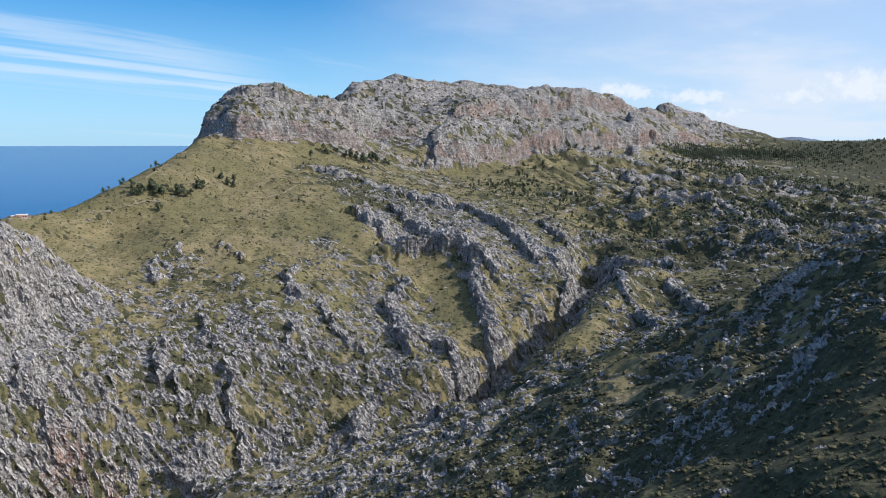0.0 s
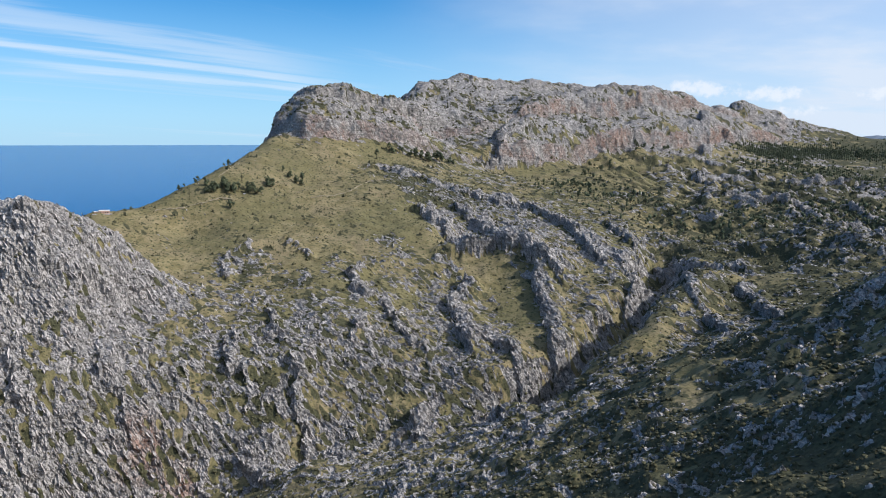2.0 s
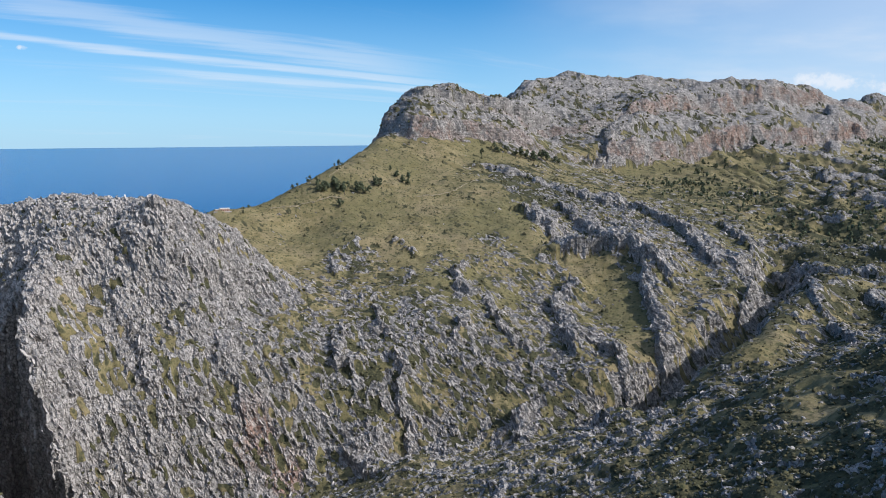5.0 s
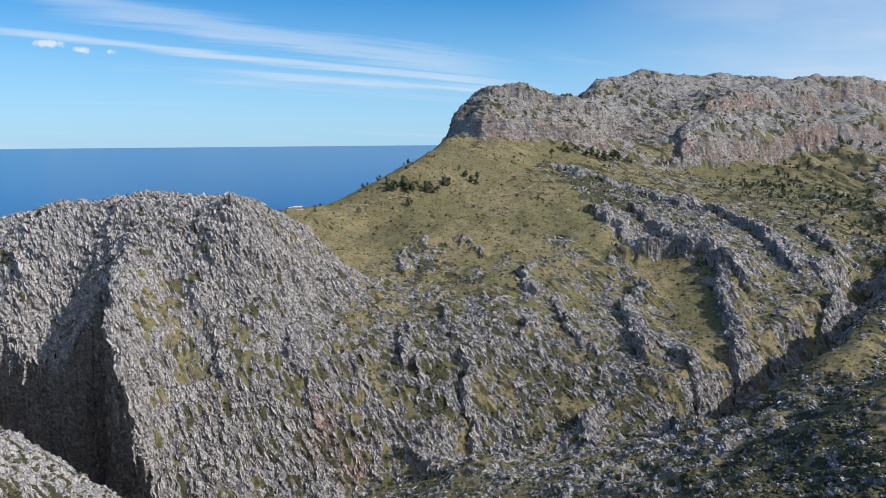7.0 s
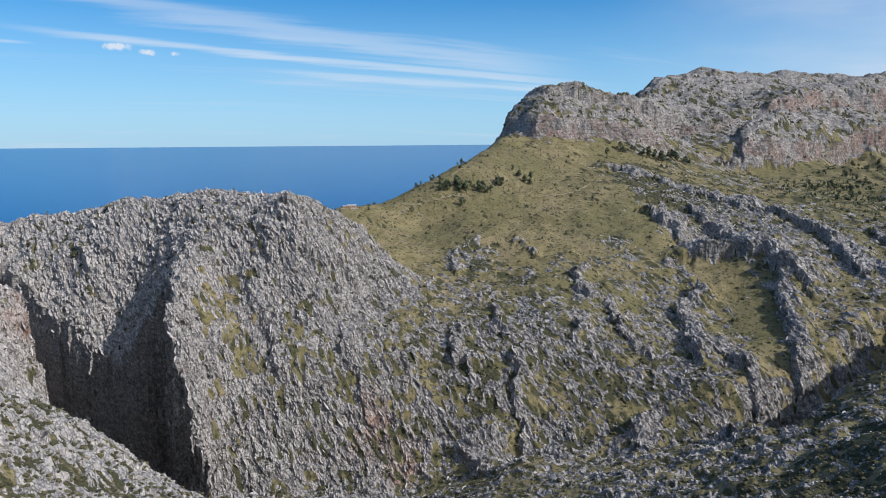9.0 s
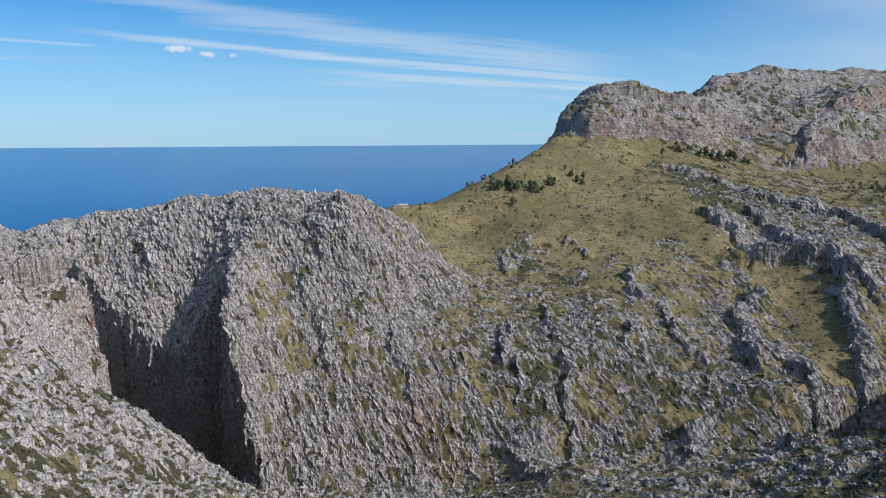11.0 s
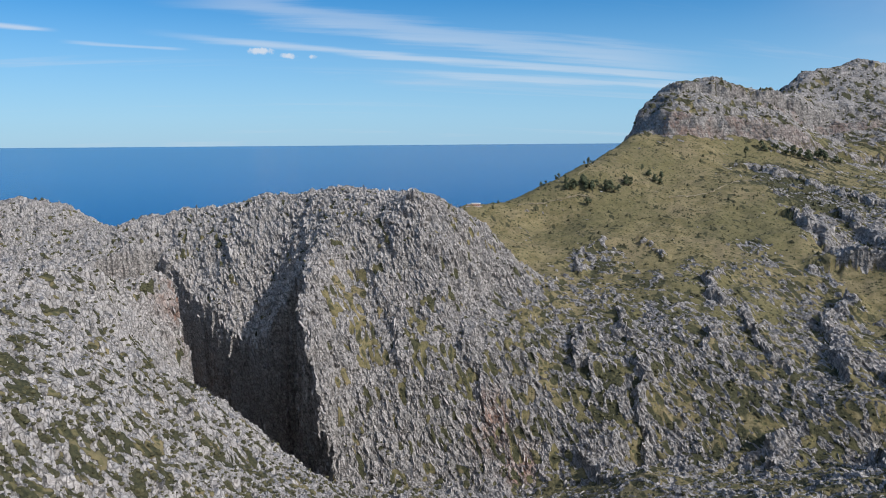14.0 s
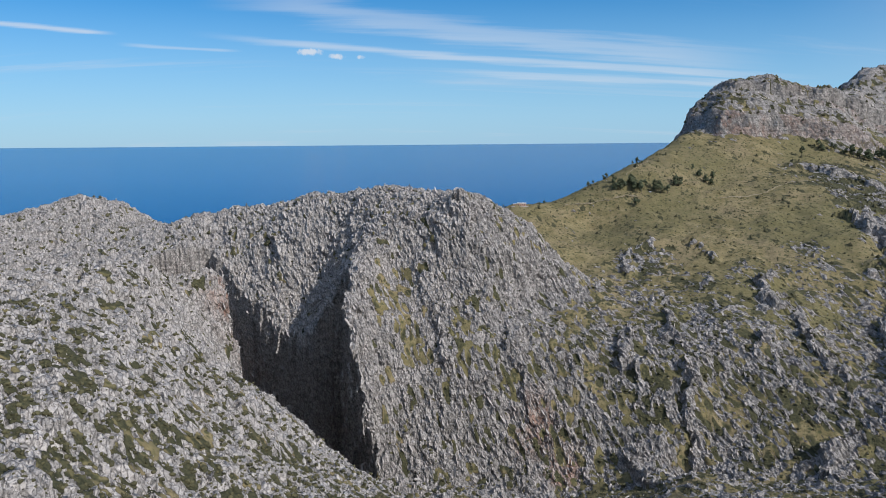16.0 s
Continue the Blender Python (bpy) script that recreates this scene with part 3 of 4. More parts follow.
def grain3(x, y, z):
    """Smooth gradient noise in space, about -0.7 to 0.7, one cell a unit."""
    i, j, k = (np.floor(v).astype(np.int32) for v in (x, y, z))
    fx, fy, fz = (x - i).astype(np.float32), (y - j).astype(np.float32), (z - k).astype(np.float32)
    u, v, w = (f * f * (3 - 2 * f) for f in (fx, fy, fz))
    total = 0
    for a in (0, 1):
        for b in (0, 1):
            for c in (0, 1):
                g = LATTICE3[((i + a) * 73856093 ^ (j + b) * 19349663 ^ (k + c) * 83492791) & 4095]
                dot = g[:, 0] * (fx - a) + g[:, 1] * (fy - b) + g[:, 2] * (fz - c)
                total = total + dot * (u if a else 1 - u) * (v if b else 1 - v) * (w if c else 1 - w)
    return total


def ribs3(p, size, stretch, shift=0.0):
    """Sharp-edged ribs of bare rock in space: 0 in the clefts to 1 on the ribs."""
    a, b, c = (p @ np.array(axis, np.float32) for axis in (RIB, CROSS, THIRD))
    return (1 - np.abs(grain3(a / (size * stretch) + shift, b / size - shift, c / size + 2 * shift)) * 2.5).clip(0, 1)


def blocks3(p, size, stretch, shift=0):
    """Rock broken into blocks along the beds: a height for each block with a tilt of its own, and how near the cleft between two blocks is (0 in it)."""
    q = np.stack([p @ np.array(axis, np.float32) / s for axis, s in ((RIB, size * stretch), (CROSS, size), (THIRD, size))], 1) + shift * 7.31
    low = np.floor(q - 0.5).astype(np.int32)
    best, second = np.full(len(q), 9.0, np.float32), np.full(len(q), 9.0, np.float32)
    high = np.zeros(len(q), np.float32)
    for a in (0, 1):
        for b in (0, 1):
            for c in (0, 1):
                h = ((low[:, 0] + a) * 73856093 ^ (low[:, 1] + b) * 19349663 ^ (low[:, 2] + c) * 83492791) & 4095
                v = LATTICE3[h]
                off = q - (low + np.array((a, b, c), np.int32) + 0.5 + v * 0.42)
                d = (off * off).sum(1)
                tilt = v[:, 1] * 0.55 + (off * LATTICE3[h ^ 1365]).sum(1) * 1.1
                first = d < best
                second = np.where(first, best, np.minimum(second, d))
                high = np.where(first, tilt, high)
                best = np.where(first, d, best)
    return high, np.sqrt(second) - np.sqrt(best)


def stand(grid):
    """The ground's points from a grid of places in the plan: the general lie first, then rock standing out square to it. Also the masks."""
    X, Y = grid
    x, y = X.ravel().astype(np.float32), Y.ravel().astype(np.float32)
    z, rock, shrub = lie(x, y)
    rock, shrub = cover(x, y, rock, shrub)
    rise, face = cliffs(x, y)
    crag, cragged = outcrops(x, y)
    r = np.hypot(x, y)
    far = smooth(r, 700, 1500)
    lump = layers(x, y + 900, 12, 3, 0.6)
    shelf = smooth(inside(x, y, SCARP)[0], 4, 20) * (r < 1500)
    terrace = (saw(z / 15 + layers(x, y, 70, 2) * 0.8, 0.14)[0] - 0.4) * 3.6 * shelf * smooth(layers(x - 90, y, 60, 3), -0.3, 0.15)
    z = z + rise + crag + terrace + layers(x + 400, y, 100, 4) * (2.5 + 1.5 * far) + lump * 0.7 + layers(x + 15, y - 77, 30, 3, 0.55) * 2.2 * smooth(r, 420, 520) * (1 - far)
    # knolls and hollows of the near hillside
    knoll = (1 - smooth(r, 380, 470)) * smooth(x + 0.1 * y, -60, 20) * smooth(r, 45, 80)
    z = z + (layers(x, y + 210, 34, 3, 0.55) * 6.5 + fins(x, y, 22, 60, 2.2, 2) * 2.2) * knoll
    # rocky swells and hollows of the wide valley
    broad = smooth(x + 0.25 * (y - 700), 120, 250) * smooth(r, 520, 680) * (1 - shelf) * (1 - smooth(r, 1250, 1450))
    swell = fins(x, y + 40, 85, 35, 1.9, 3)
    z = z + ((swell - 0.45) * 24 + layers(x - 50, y, 38, 3, 0.6) * 5) * broad
    rock = rock + (swell - 0.6) * 0.6 * broad
    # the canyon is cut into all this with upright walls
    jag = layers(x, y, 14, 3) * 4
    cut = smooth(inside(x + jag, y + jag, SLOT)[0], 0, 5)
    z = np.where((r < 900) & (y < 700) & (x > -720), np.maximum(z, 2.5 + layers(x, y, 20, 2)), z)
    z = z * (1 - cut) + (-75 + lump * 3) * cut
    # the stream lies in a narrow trench
    bend = layers(x - 12, y, 42, 3, 0.6) * 15
    trench = np.abs(step(x + bend, y + bend * 0.4, GORGE, [1] * len(GORGE), 1)[0])
    z = z - 33 * (1 - smooth(trench, 4, 31)) * smooth(r, 400, 440) * (1 - smooth(r, 640, 760))
    # its eastern bank stands high and shades it
    bank = np.abs(step(x + bend, y + bend * 0.4, EAST_BANK, [1] * len(EAST_BANK), 1)[0])
    z = z + 17 * (1 - smooth(bank, 3, 36)) * smooth(r, 395, 440) * (1 - smooth(r, 560, 640))
    # outward direction of the slope
    P = np.stack([X, Y, z.reshape(X.shape)], -1)
    n = np.cross(np.gradient(P, axis=1), np.gradient(P, axis=0))
    n /= np.linalg.norm(n, axis=-1, keepdims=True) + 1e-12
    n = (n * np.sign(n[..., 2:3])).reshape(-1, 3).astype(np.float32)
    p = P.reshape(-1, 3).astype(np.float32)
    steep = 1 - n[:, 2]
    # near right: rock thinned and dark scrub thickened below to stand for shade
    rock = rock - 0.3 * smooth(x, 20, 45) * (1 - smooth(r, 115, 170))
    # rock comes and goes in swarms, and stands out of the turf as ribs
    close = 1 - smooth(r, 280, 380)
    patch = layers(x, y, 40, 2) * 0.45 * (1 - 0.6 * close) + layers(x - 30, y * 1.6, 120, 3) * 0.5 * far + layers(x + 70, y, 8, 3, 0.65) * 0.7 + layers(x, y + 40, 3.2, 2) * 0.8 * close
    bent = p + np.stack([grain3(p[:, 0] / 24 + k * 9.7, p[:, 1] / 24, p[:, 2] / 24 - k * 4.1) for k in range(3)], 1) * 5
    # beds stand on edge in the near ridges and lie flat in the mountain
    level = r > 820
    bent[level] = p[level] * np.array((0.55, 0.55, 1.5), np.float32)
    r1, r3 = ribs3(bent, 4.6, 3.2), ribs3(p, 17, 1.7, 8.1)
    b1, c1 = blocks3(bent, 2.7, 3.6)
    b1[level], c1[level] = blocks3(p[level] * np.array((1, 1, 2.6), np.float32), 7.5, 1.0, 2)
    b2, c2 = blocks3(p, 1.5, 2.6, 3)
    b3, c3 = blocks3(np.where(level[:, None], p * np.array((0.8, 0.8, 2.4), np.float32), p), 9.0, 1.5, 5)
    b4, c4 = blocks3(p * np.array((1, 1, 1.8), np.float32), 30.0, 1.2, 9)
    bare = smooth(rock * 0.95 - 0.08 + patch * 0.65 + (r1 - 0.52) * (0.6 - 0.48 * far) + (r3 - 0.5) * 0.25 + cragged + smooth(steep, 0.35, 0.6) * 0.25, 0.36, 0.74)
    bare = np.maximum(np.maximum(bare, face), smooth(cut, 0.02, 0.3))
    rough = 0.35 + 0.65 * rock
    ledge = grain3(p[:, 0] / 34, p[:, 1] / 34, p[:, 2] / 4.5) * smooth(steep, 0.12, 0.4) * far * 7
    teeth = (b1 * 1.5 - (1 - smooth(c1, 0, 0.22)) * 0.9 + (r1 - 0.5) * 1.6) * (1 - 0.4 * far) + (b2 * 0.8 - (1 - smooth(c2, 0, 0.25)) * 0.4) * (1 - 0.8 * far)
    mass = b3 * (1.7 + 0.8 * face) - (1 - smooth(c3, 0, 0.18)) * (0.9 + 0.9 * face) + (r3 - 0.5) * 2.4
    teeth = teeth * (1 - 0.4 * smooth(-x, 60, 130) * (1 - smooth(r, 330, 400)))
    mass = mass * (1 - 0.4 * face) + (b4 * 4.0 - (1 - smooth(c4, 0, 0.12)) * 1.2) * far
    out = bare * rough * (teeth * (0.8 - 0.5 * face - 0.15 * level) * (1 - 0.6 * cut) + mass) + face * grain3(p[:, 0] / 21, p[:, 1] / 21, p[:, 2] / 12) * 3.0 + layers(x, y, 3.0, 2) * 0.3 + bare * ledge
    out = out * np.clip(r / 150, 0.3, 1)
    p = p + n * out[:, None]
    # scrub also darkens the near right corner and the clefts in place of shade
    scrub = shrub + 0.45 * smooth(x, 15, 50) * (1 - smooth(r, 150, 240)) + layers(x - 700, y, 15, 3, 0.6) * 0.7 + (0.5 - r1) * 0.65
    iron = np.clip(face, 0, 1) * smooth(layers(x, y + 333, 50, 3), -0.45, -0.05)
    iron = np.maximum(iron, np.exp(-((x + 210) ** 2 + (y - 366) ** 2) / 130) * 1.7 + np.exp(-((x + 183) ** 2 + (y - 358) ** 2) / 90) * 1.7)
    iron = np.maximum(iron, np.exp(-((x + 355) ** 2 + (y - 247) ** 2) / 220))
    # reddish canyon walls; the darker stain colour also deepens the shade in there
    iron = np.maximum(iron, cut * smooth(layers(x, y, 30, 2), -0.3, 0.2) * 0.9)
    # fresh pale limestone on the western slope; the ridge paled in place of sunlight
    pale = smooth(-x - 0.2 * y, 60, 160) * (1 - smooth(y + 0.35 * x, 110, 190)) * (1 - smooth(r, 420, 520)) + 0.9 * smooth(-x, 190, 380) * (1 - smooth(y, 480, 560))
    return p, np.clip(bare, 0, 1), np.clip(scrub, 0, 1), iron, rock, np.clip(pale, 0, 1)


# ---- ground: one sheet, finer where it lies near ----
def ground_sheet():
    az = np.concatenate([np.arange(-180, -60, 3.0), np.arange(-60, -36, 1.0), np.arange(-36, 74, 0.13), np.arange(74, 98, 1.0), np.arange(98, 180.1, 3.0)])
    az[-1] = 180.0
    r = [0.0, 0.2]
    while r[-1] < 3000:
        q = r[-1]
        f = 0.25 if q < 20 else 0.02 if q < 90 else 0.0062 if q < 330 else 0.0033 if q < 392 else 0.0019 if q < 590 else 0.0033 if q < 720 else 0.0026 if q < 1120 else 0.0055 if q < 1900 else 0.012
        r.append(q * (1 + f))
    r = np.array(r)
    A, R = np.meshgrid(np.radians(az), r, indexing="ij")
    X, Y = -np.sin(A) * R, np.cos(A) * R
    na, nr = X.shape
    co, bare, scrub, iron, rocky, pale = stand((X, Y))
    co[np.hypot(X, Y).ravel() > 2850, 2] = -30
    idx = np.arange(na * nr).reshape(na, nr)
    quads = np.stack([idx[:-1, :-1], idx[:-1, 1:], idx[1:, 1:], idx[1:, :-1]], -1).reshape(-1, 4)
    cx, cy = X.ravel()[quads[:, 0]], Y.ravel()[quads[:, 0]]
    # which landform a patch belongs to
    canyon = [(1500, 1900), (1000, 1500), (500, 1000), (137, 707), (110, 610), (83, 539), (37, 469), (-2, 420), (-60, 386), (-115, 376), (-178, 338), (-225, 308),
              (-268, 284), (-320, 276), (-375, 315), (-440, 318), (-520, 325), (-600, 320), (-900, 280)]
    beyond = inside(cx, cy, canyon + [(-3000, 280), (-3000, 3500), (1500, 3500)])[0] > 0
    above = inside(cx, cy, SCARP)[0] > -2
    azimuth, dist = np.degrees(np.arctan2(-cx, cy)), np.hypot(cx, cy)
    ridge = (cx < -120 - (cy - 380) * 0.95) & (dist < 1000) & (azimuth > 20)
    region = np.where(beyond, np.where(ridge, 1, 2), np.where(azimuth > 24, 0, 4))
    region = np.where(beyond & above & (dist > 800), 3, region)
    names = [("west_slope", "pale bare limestone slope dotted with dark scrub"), ("rock_ridge", "jagged grey limestone ridge above a shaded canyon"),
             ("hillside", "olive grass hillside broken by grey limestone outcrops"), ("mountain", "flat-topped grey limestone mountain with reddish cliffs"),
             ("near_slope", "dark scrubby hillside with scattered limestone rocks")]
    for k, (name, label) in enumerate(names):
        q = quads[region == k]
        used, flat = np.unique(q, return_inverse=True)
        me = bpy.data.meshes.new(name)
        me.vertices.add(len(used))
        me.vertices.foreach_set("co", co[used].ravel())
        me.loops.add(q.size)
        me.loops.foreach_set("vertex_index", flat.ravel().astype(np.int32))
        me.polygons.add(len(q))
        me.polygons.foreach_set("loop_start", np.arange(0, q.size, 4, dtype=np.int32))
        me.polygons.foreach_set("use_smooth", (bare[q].mean(1) < 0.55) | (np.hypot(co[q[:, 0], 0], co[q[:, 0], 1]) > 800))
        me.update(calc_edges=True)
        for key, values in (("rock", bare), ("shrub", scrub), ("red", iron), ("pale", pale)):
            me.attributes.new(key, "FLOAT", "POINT").data.foreach_set("value", values[used].astype(np.float32))
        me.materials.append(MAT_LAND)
        tagged(new(name, me), label, "hillside" if k in (0, 2, 4) else "mountain", kind="structure")
    return az, r, co.reshape(na, nr, 3), bare.reshape(na, nr), scrub.reshape(na, nr), rocky.reshape(na, nr)


def sea_sheet():
    """Flat water beyond the coast, its far edge straight across the open side."""
    c, s = math.cos(radians(43)), math.sin(radians(43))
    me = bpy.data.meshes.new("sea")
    us, vs = np.linspace(-4500, 4500, 31), np.linspace(650, 4650, 31)
    co = [(u * c - v * s, u * s + v * c, 0) for v in vs for u in us]
    me.from_pydata(co, [], [(j * 31 + i, j * 31 + i + 1, (j + 1) * 31 + i + 1, (j + 1) * 31 + i) for j in range(30) for i in range(30)])
    me.materials.append(MAT_SEA)
    tagged(new("water", me), "deep blue open sea reaching the horizon", "sea", kind="structure")


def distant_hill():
    """Low hills far beyond the valley, the haze before them put into their blue colour."""
    us, vs = np.linspace(-520, 520, 53), np.linspace(0, 700, 15)
    U, V = np.meshgrid(us, vs, indexing="ij")
    high = (np.exp(-((U + 40) / 120) ** 2) * 46 + np.exp(-((U - 150) / 130) ** 2) * 26 + layers(U, V, 90, 4, 0.55) * 9) * np.sin(np.clip(V / 700, 0, 1) * math.pi) + 150
    high[:, 0] = high[:, -1] = high[0] = high[-1] = 0
    turn = radians(DISTANT_AZ)
    co = np.stack([-math.sin(turn) * (3600 + V) + math.cos(turn) * U, math.cos(turn) * (3600 + V) + math.sin(turn) * U, high], -1).reshape(-1, 3)
    idx = np.arange(53 * 15).reshape(53, 15)
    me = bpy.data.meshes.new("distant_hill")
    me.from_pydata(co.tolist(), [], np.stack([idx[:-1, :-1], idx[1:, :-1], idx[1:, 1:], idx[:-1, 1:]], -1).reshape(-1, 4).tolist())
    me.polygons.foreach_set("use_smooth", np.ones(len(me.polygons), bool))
    m = Nodes("hazed_far_hill")
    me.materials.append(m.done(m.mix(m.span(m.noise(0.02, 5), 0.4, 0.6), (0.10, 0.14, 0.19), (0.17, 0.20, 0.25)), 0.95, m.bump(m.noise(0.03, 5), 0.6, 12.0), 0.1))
    tagged(new("distant_hill", me), "far hill beyond the valley, coloured blue-grey as by haze", "hill", kind="structure")


GRID_AZ, GRID_R, GRID_CO, GRID_BARE, GRID_SCRUB, GRID_ROCKY = ground_sheet()


def spot(x, y):
    """The ground's nearest point to a place in the plan, and its masks."""
    i = np.clip(np.searchsorted(GRID_AZ, np.degrees(np.arctan2(-np.asarray(x), y))), 0, len(GRID_AZ) - 1)
    j = np.clip(np.searchsorted(GRID_R, np.hypot(x, y)), 0, len(GRID_R) - 1)
    return GRID_CO[i, j], GRID_BARE[i, j], GRID_SCRUB[i, j]


sea_sheet()
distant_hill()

# ---- loose rock, scrub and trees ----
dice = np.random.RandomState(21)
step_a = np.gradient(GRID_CO, axis=0)
step_r = np.gradient(GRID_CO, axis=1)
GRID_N = np.cross(step_r, step_a)
GRID_AREA = np.minimum(np.linalg.norm(GRID_N, axis=-1), 30.0)
GRID_N /= np.linalg.norm(GRID_N, axis=-1, keepdims=True) + 1e-9
GRID_N *= np.sign(GRID_N[..., 2:3])
del step_a, step_r


def poly_mesh(name, co, tris, material, flat=True):
    me = bpy.data.meshes.new(name)
    co, tris = np.asarray(co, np.float32), np.asarray(tris, np.int32)
    me.vertices.add(len(co))
    me.vertices.foreach_set("co", co.ravel())
    me.loops.add(tris.size)
    me.loops.foreach_set("vertex_index", tris.ravel())
    me.polygons.add(len(tris))
    me.polygons.foreach_set("loop_start", np.arange(0, tris.size, 3, dtype=np.int32))
    me.polygons.foreach_set("use_smooth", np.full(len(tris), not flat))
    me.update(calc_edges=True)
    me.materials.append(material)
    return me


def part(name, me, parent, label=""):
    ob = new(name, me)
    ob.parent = parent
    return tagged(ob, label)


ICO_V = np.array([(0, 0, -1), (0.724, -0.526, -0.447), (-0.276, -0.851, -0.447), (-0.894, 0, -0.447), (-0.276, 0.851, -0.447), (0.724, 0.526, -0.447),
                  (0.276, -0.851, 0.447), (-0.724, -0.526, 0.447), (-0.724, 0.526, 0.447), (0.276, 0.851, 0.447), (0.894, 0, 0.447), (0, 0, 1)], np.float32)
ICO_F = np.array([(0, 2, 1), (1, 10, 5), (0, 3, 2), (0, 4, 3), (0, 5, 4), (1, 6, 10), (2, 7, 6), (3, 8, 7), (4, 9, 8), (5, 10, 9),
                  (1, 2, 6), (2, 3, 7), (3, 4, 8), (4, 5, 9), (5, 1, 10), (6, 7, 11), (7, 8, 11), (8, 9, 11), (9, 10, 11), (10, 6, 11)], np.int32)


def shard():
    """A rib of weathered limestone, long in x, standing up in z: a footing and a broken edge."""
    turn = np.linspace(0, 2 * np.pi, 7)[:6] + dice.uniform(-0.25, 0.25, 6)
    foot = np.stack([np.cos(turn) * 0.52, np.sin(turn) * 0.26, dice.uniform(-0.22, -0.04, 6)], 1)
    lean = dice.uniform(-0.14, 0.14)
    edge = np.array([(-0.30, lean, 0.30), (0.02, lean * 1.3, 0.42), (0.30, lean, 0.26)]) + dice.uniform(-0.08, 0.08, (3, 3))
    tris = [(0, 1, 8), (1, 7, 8), (1, 2, 7), (2, 6, 7), (2, 3, 6), (3, 4, 6), (4, 7, 6), (4, 5, 7), (5, 8, 7), (5, 0, 8)]
    return np.concatenate([foot, edge]).astype(np.float32), np.array(tris, np.int32)


def tuft(leaves):
    """A low bush: an uneven dome, and for the near ones a coat of loose leafy sprays."""
    if leaves < 0:
        co = np.array([(1, 0, 0), (0, 1, 0), (-1, 0, 0), (0, -1, 0), (0, 0, 0.9), (0, 0, -0.6)]) * dice.uniform(0.7, 1.2, (6, 1)) + dice.uniform(-0.15, 0.15, (6, 3))
        return co.astype(np.float32), np.array([(0, 1, 4), (1, 2, 4), (2, 3, 4), (3, 0, 4), (1, 0, 5), (2, 1, 5), (3, 2, 5), (0, 3, 5)], np.int32)
    co = ICO_V * dice.uniform(0.62, 1.08, (12, 1)) * (0.9, 0.9, 0.62) + (0, 0, 0.30)
    tris = [ICO_F]
    parts = [co]
    base = 12
    for _ in range(leaves):
        d = dice.normal(size=3)
        d /= np.linalg.norm(d)
        d[2] = abs(d[2])
        c = d * (0.85, 0.85, 0.62) * dice.uniform(0.75, 1.1) + (0, 0, 0.3)
        parts.append(c + dice.normal(size=(3, 3)) * (0.12 if leaves > 30 else 0.17))
        tris.append(np.array([[base, base + 1, base + 2]], np.int32))
        base += 3
    return np.concatenate(parts).astype(np.float32), np.concatenate(tris)


def strew(name, shapes, place, ax, ay, az, size, material, label, category):
    """Many pieces in one mesh of kind stuff: shapes put at places, with their axes and sizes."""
    which = dice.randint(0, len(shapes), len(place))
    cos, tris, base = [], [], 0
    for k, (v, f) in enumerate(shapes):
        m = which == k
        n = int(m.sum())
        s = size[m]
        p = place[m][:, None, :] + (v[None, :, 0:1] * ax[m][:, None, :] * s[:, None, 0:1] + v[None, :, 1:2] * ay[m][:, None, :] * s[:, None, 1:2]
                                    + v[None, :, 2:3] * az[m][:, None, :] * s[:, None, 2:3])
        cos.append(p.reshape(-1, 3))
        tris.append((f[None] + (base + np.arange(n) * len(v))[:, None, None]).reshape(-1, 3))
        base += n * len(v)
    me = poly_mesh(name, np.concatenate(cos), np.concatenate(tris), material)
    return tagged(new(name, me), label, category, kind="stuff")


def draw(count, lo, hi, chance):
    """Random points of the ground between two distances, kept by a chance worked out from their masks."""
    a, b = np.searchsorted(GRID_AZ, -36), np.searchsorted(GRID_AZ, 73.5)
    c, d = np.searchsorted(GRID_R, lo), np.searchsorted(GRID_R, hi)
    odds = np.cumsum((GRID_AREA[a:b, c:d] / GRID_R[None, c:d] ** 1.7).ravel())
    pick = np.searchsorted(odds, dice.rand(count) * odds[-1])
    i, j = a + pick // (d - c), c + pick % (d - c)
    keep = dice.rand(count) < chance(GRID_BARE[i, j], GRID_SCRUB[i, j], GRID_ROCKY[i, j], GRID_N[i, j, 2])
    i, j = i[keep], j[keep]
    return GRID_CO[i, j], GRID_N[i, j], GRID_R[j], GRID_ROCKY[i, j] * (0.35 + 0.65 * GRID_BARE[i, j])


def unit(v):
    return v / (np.linalg.norm(v, axis=-1, keepdims=True) + 1e-9)


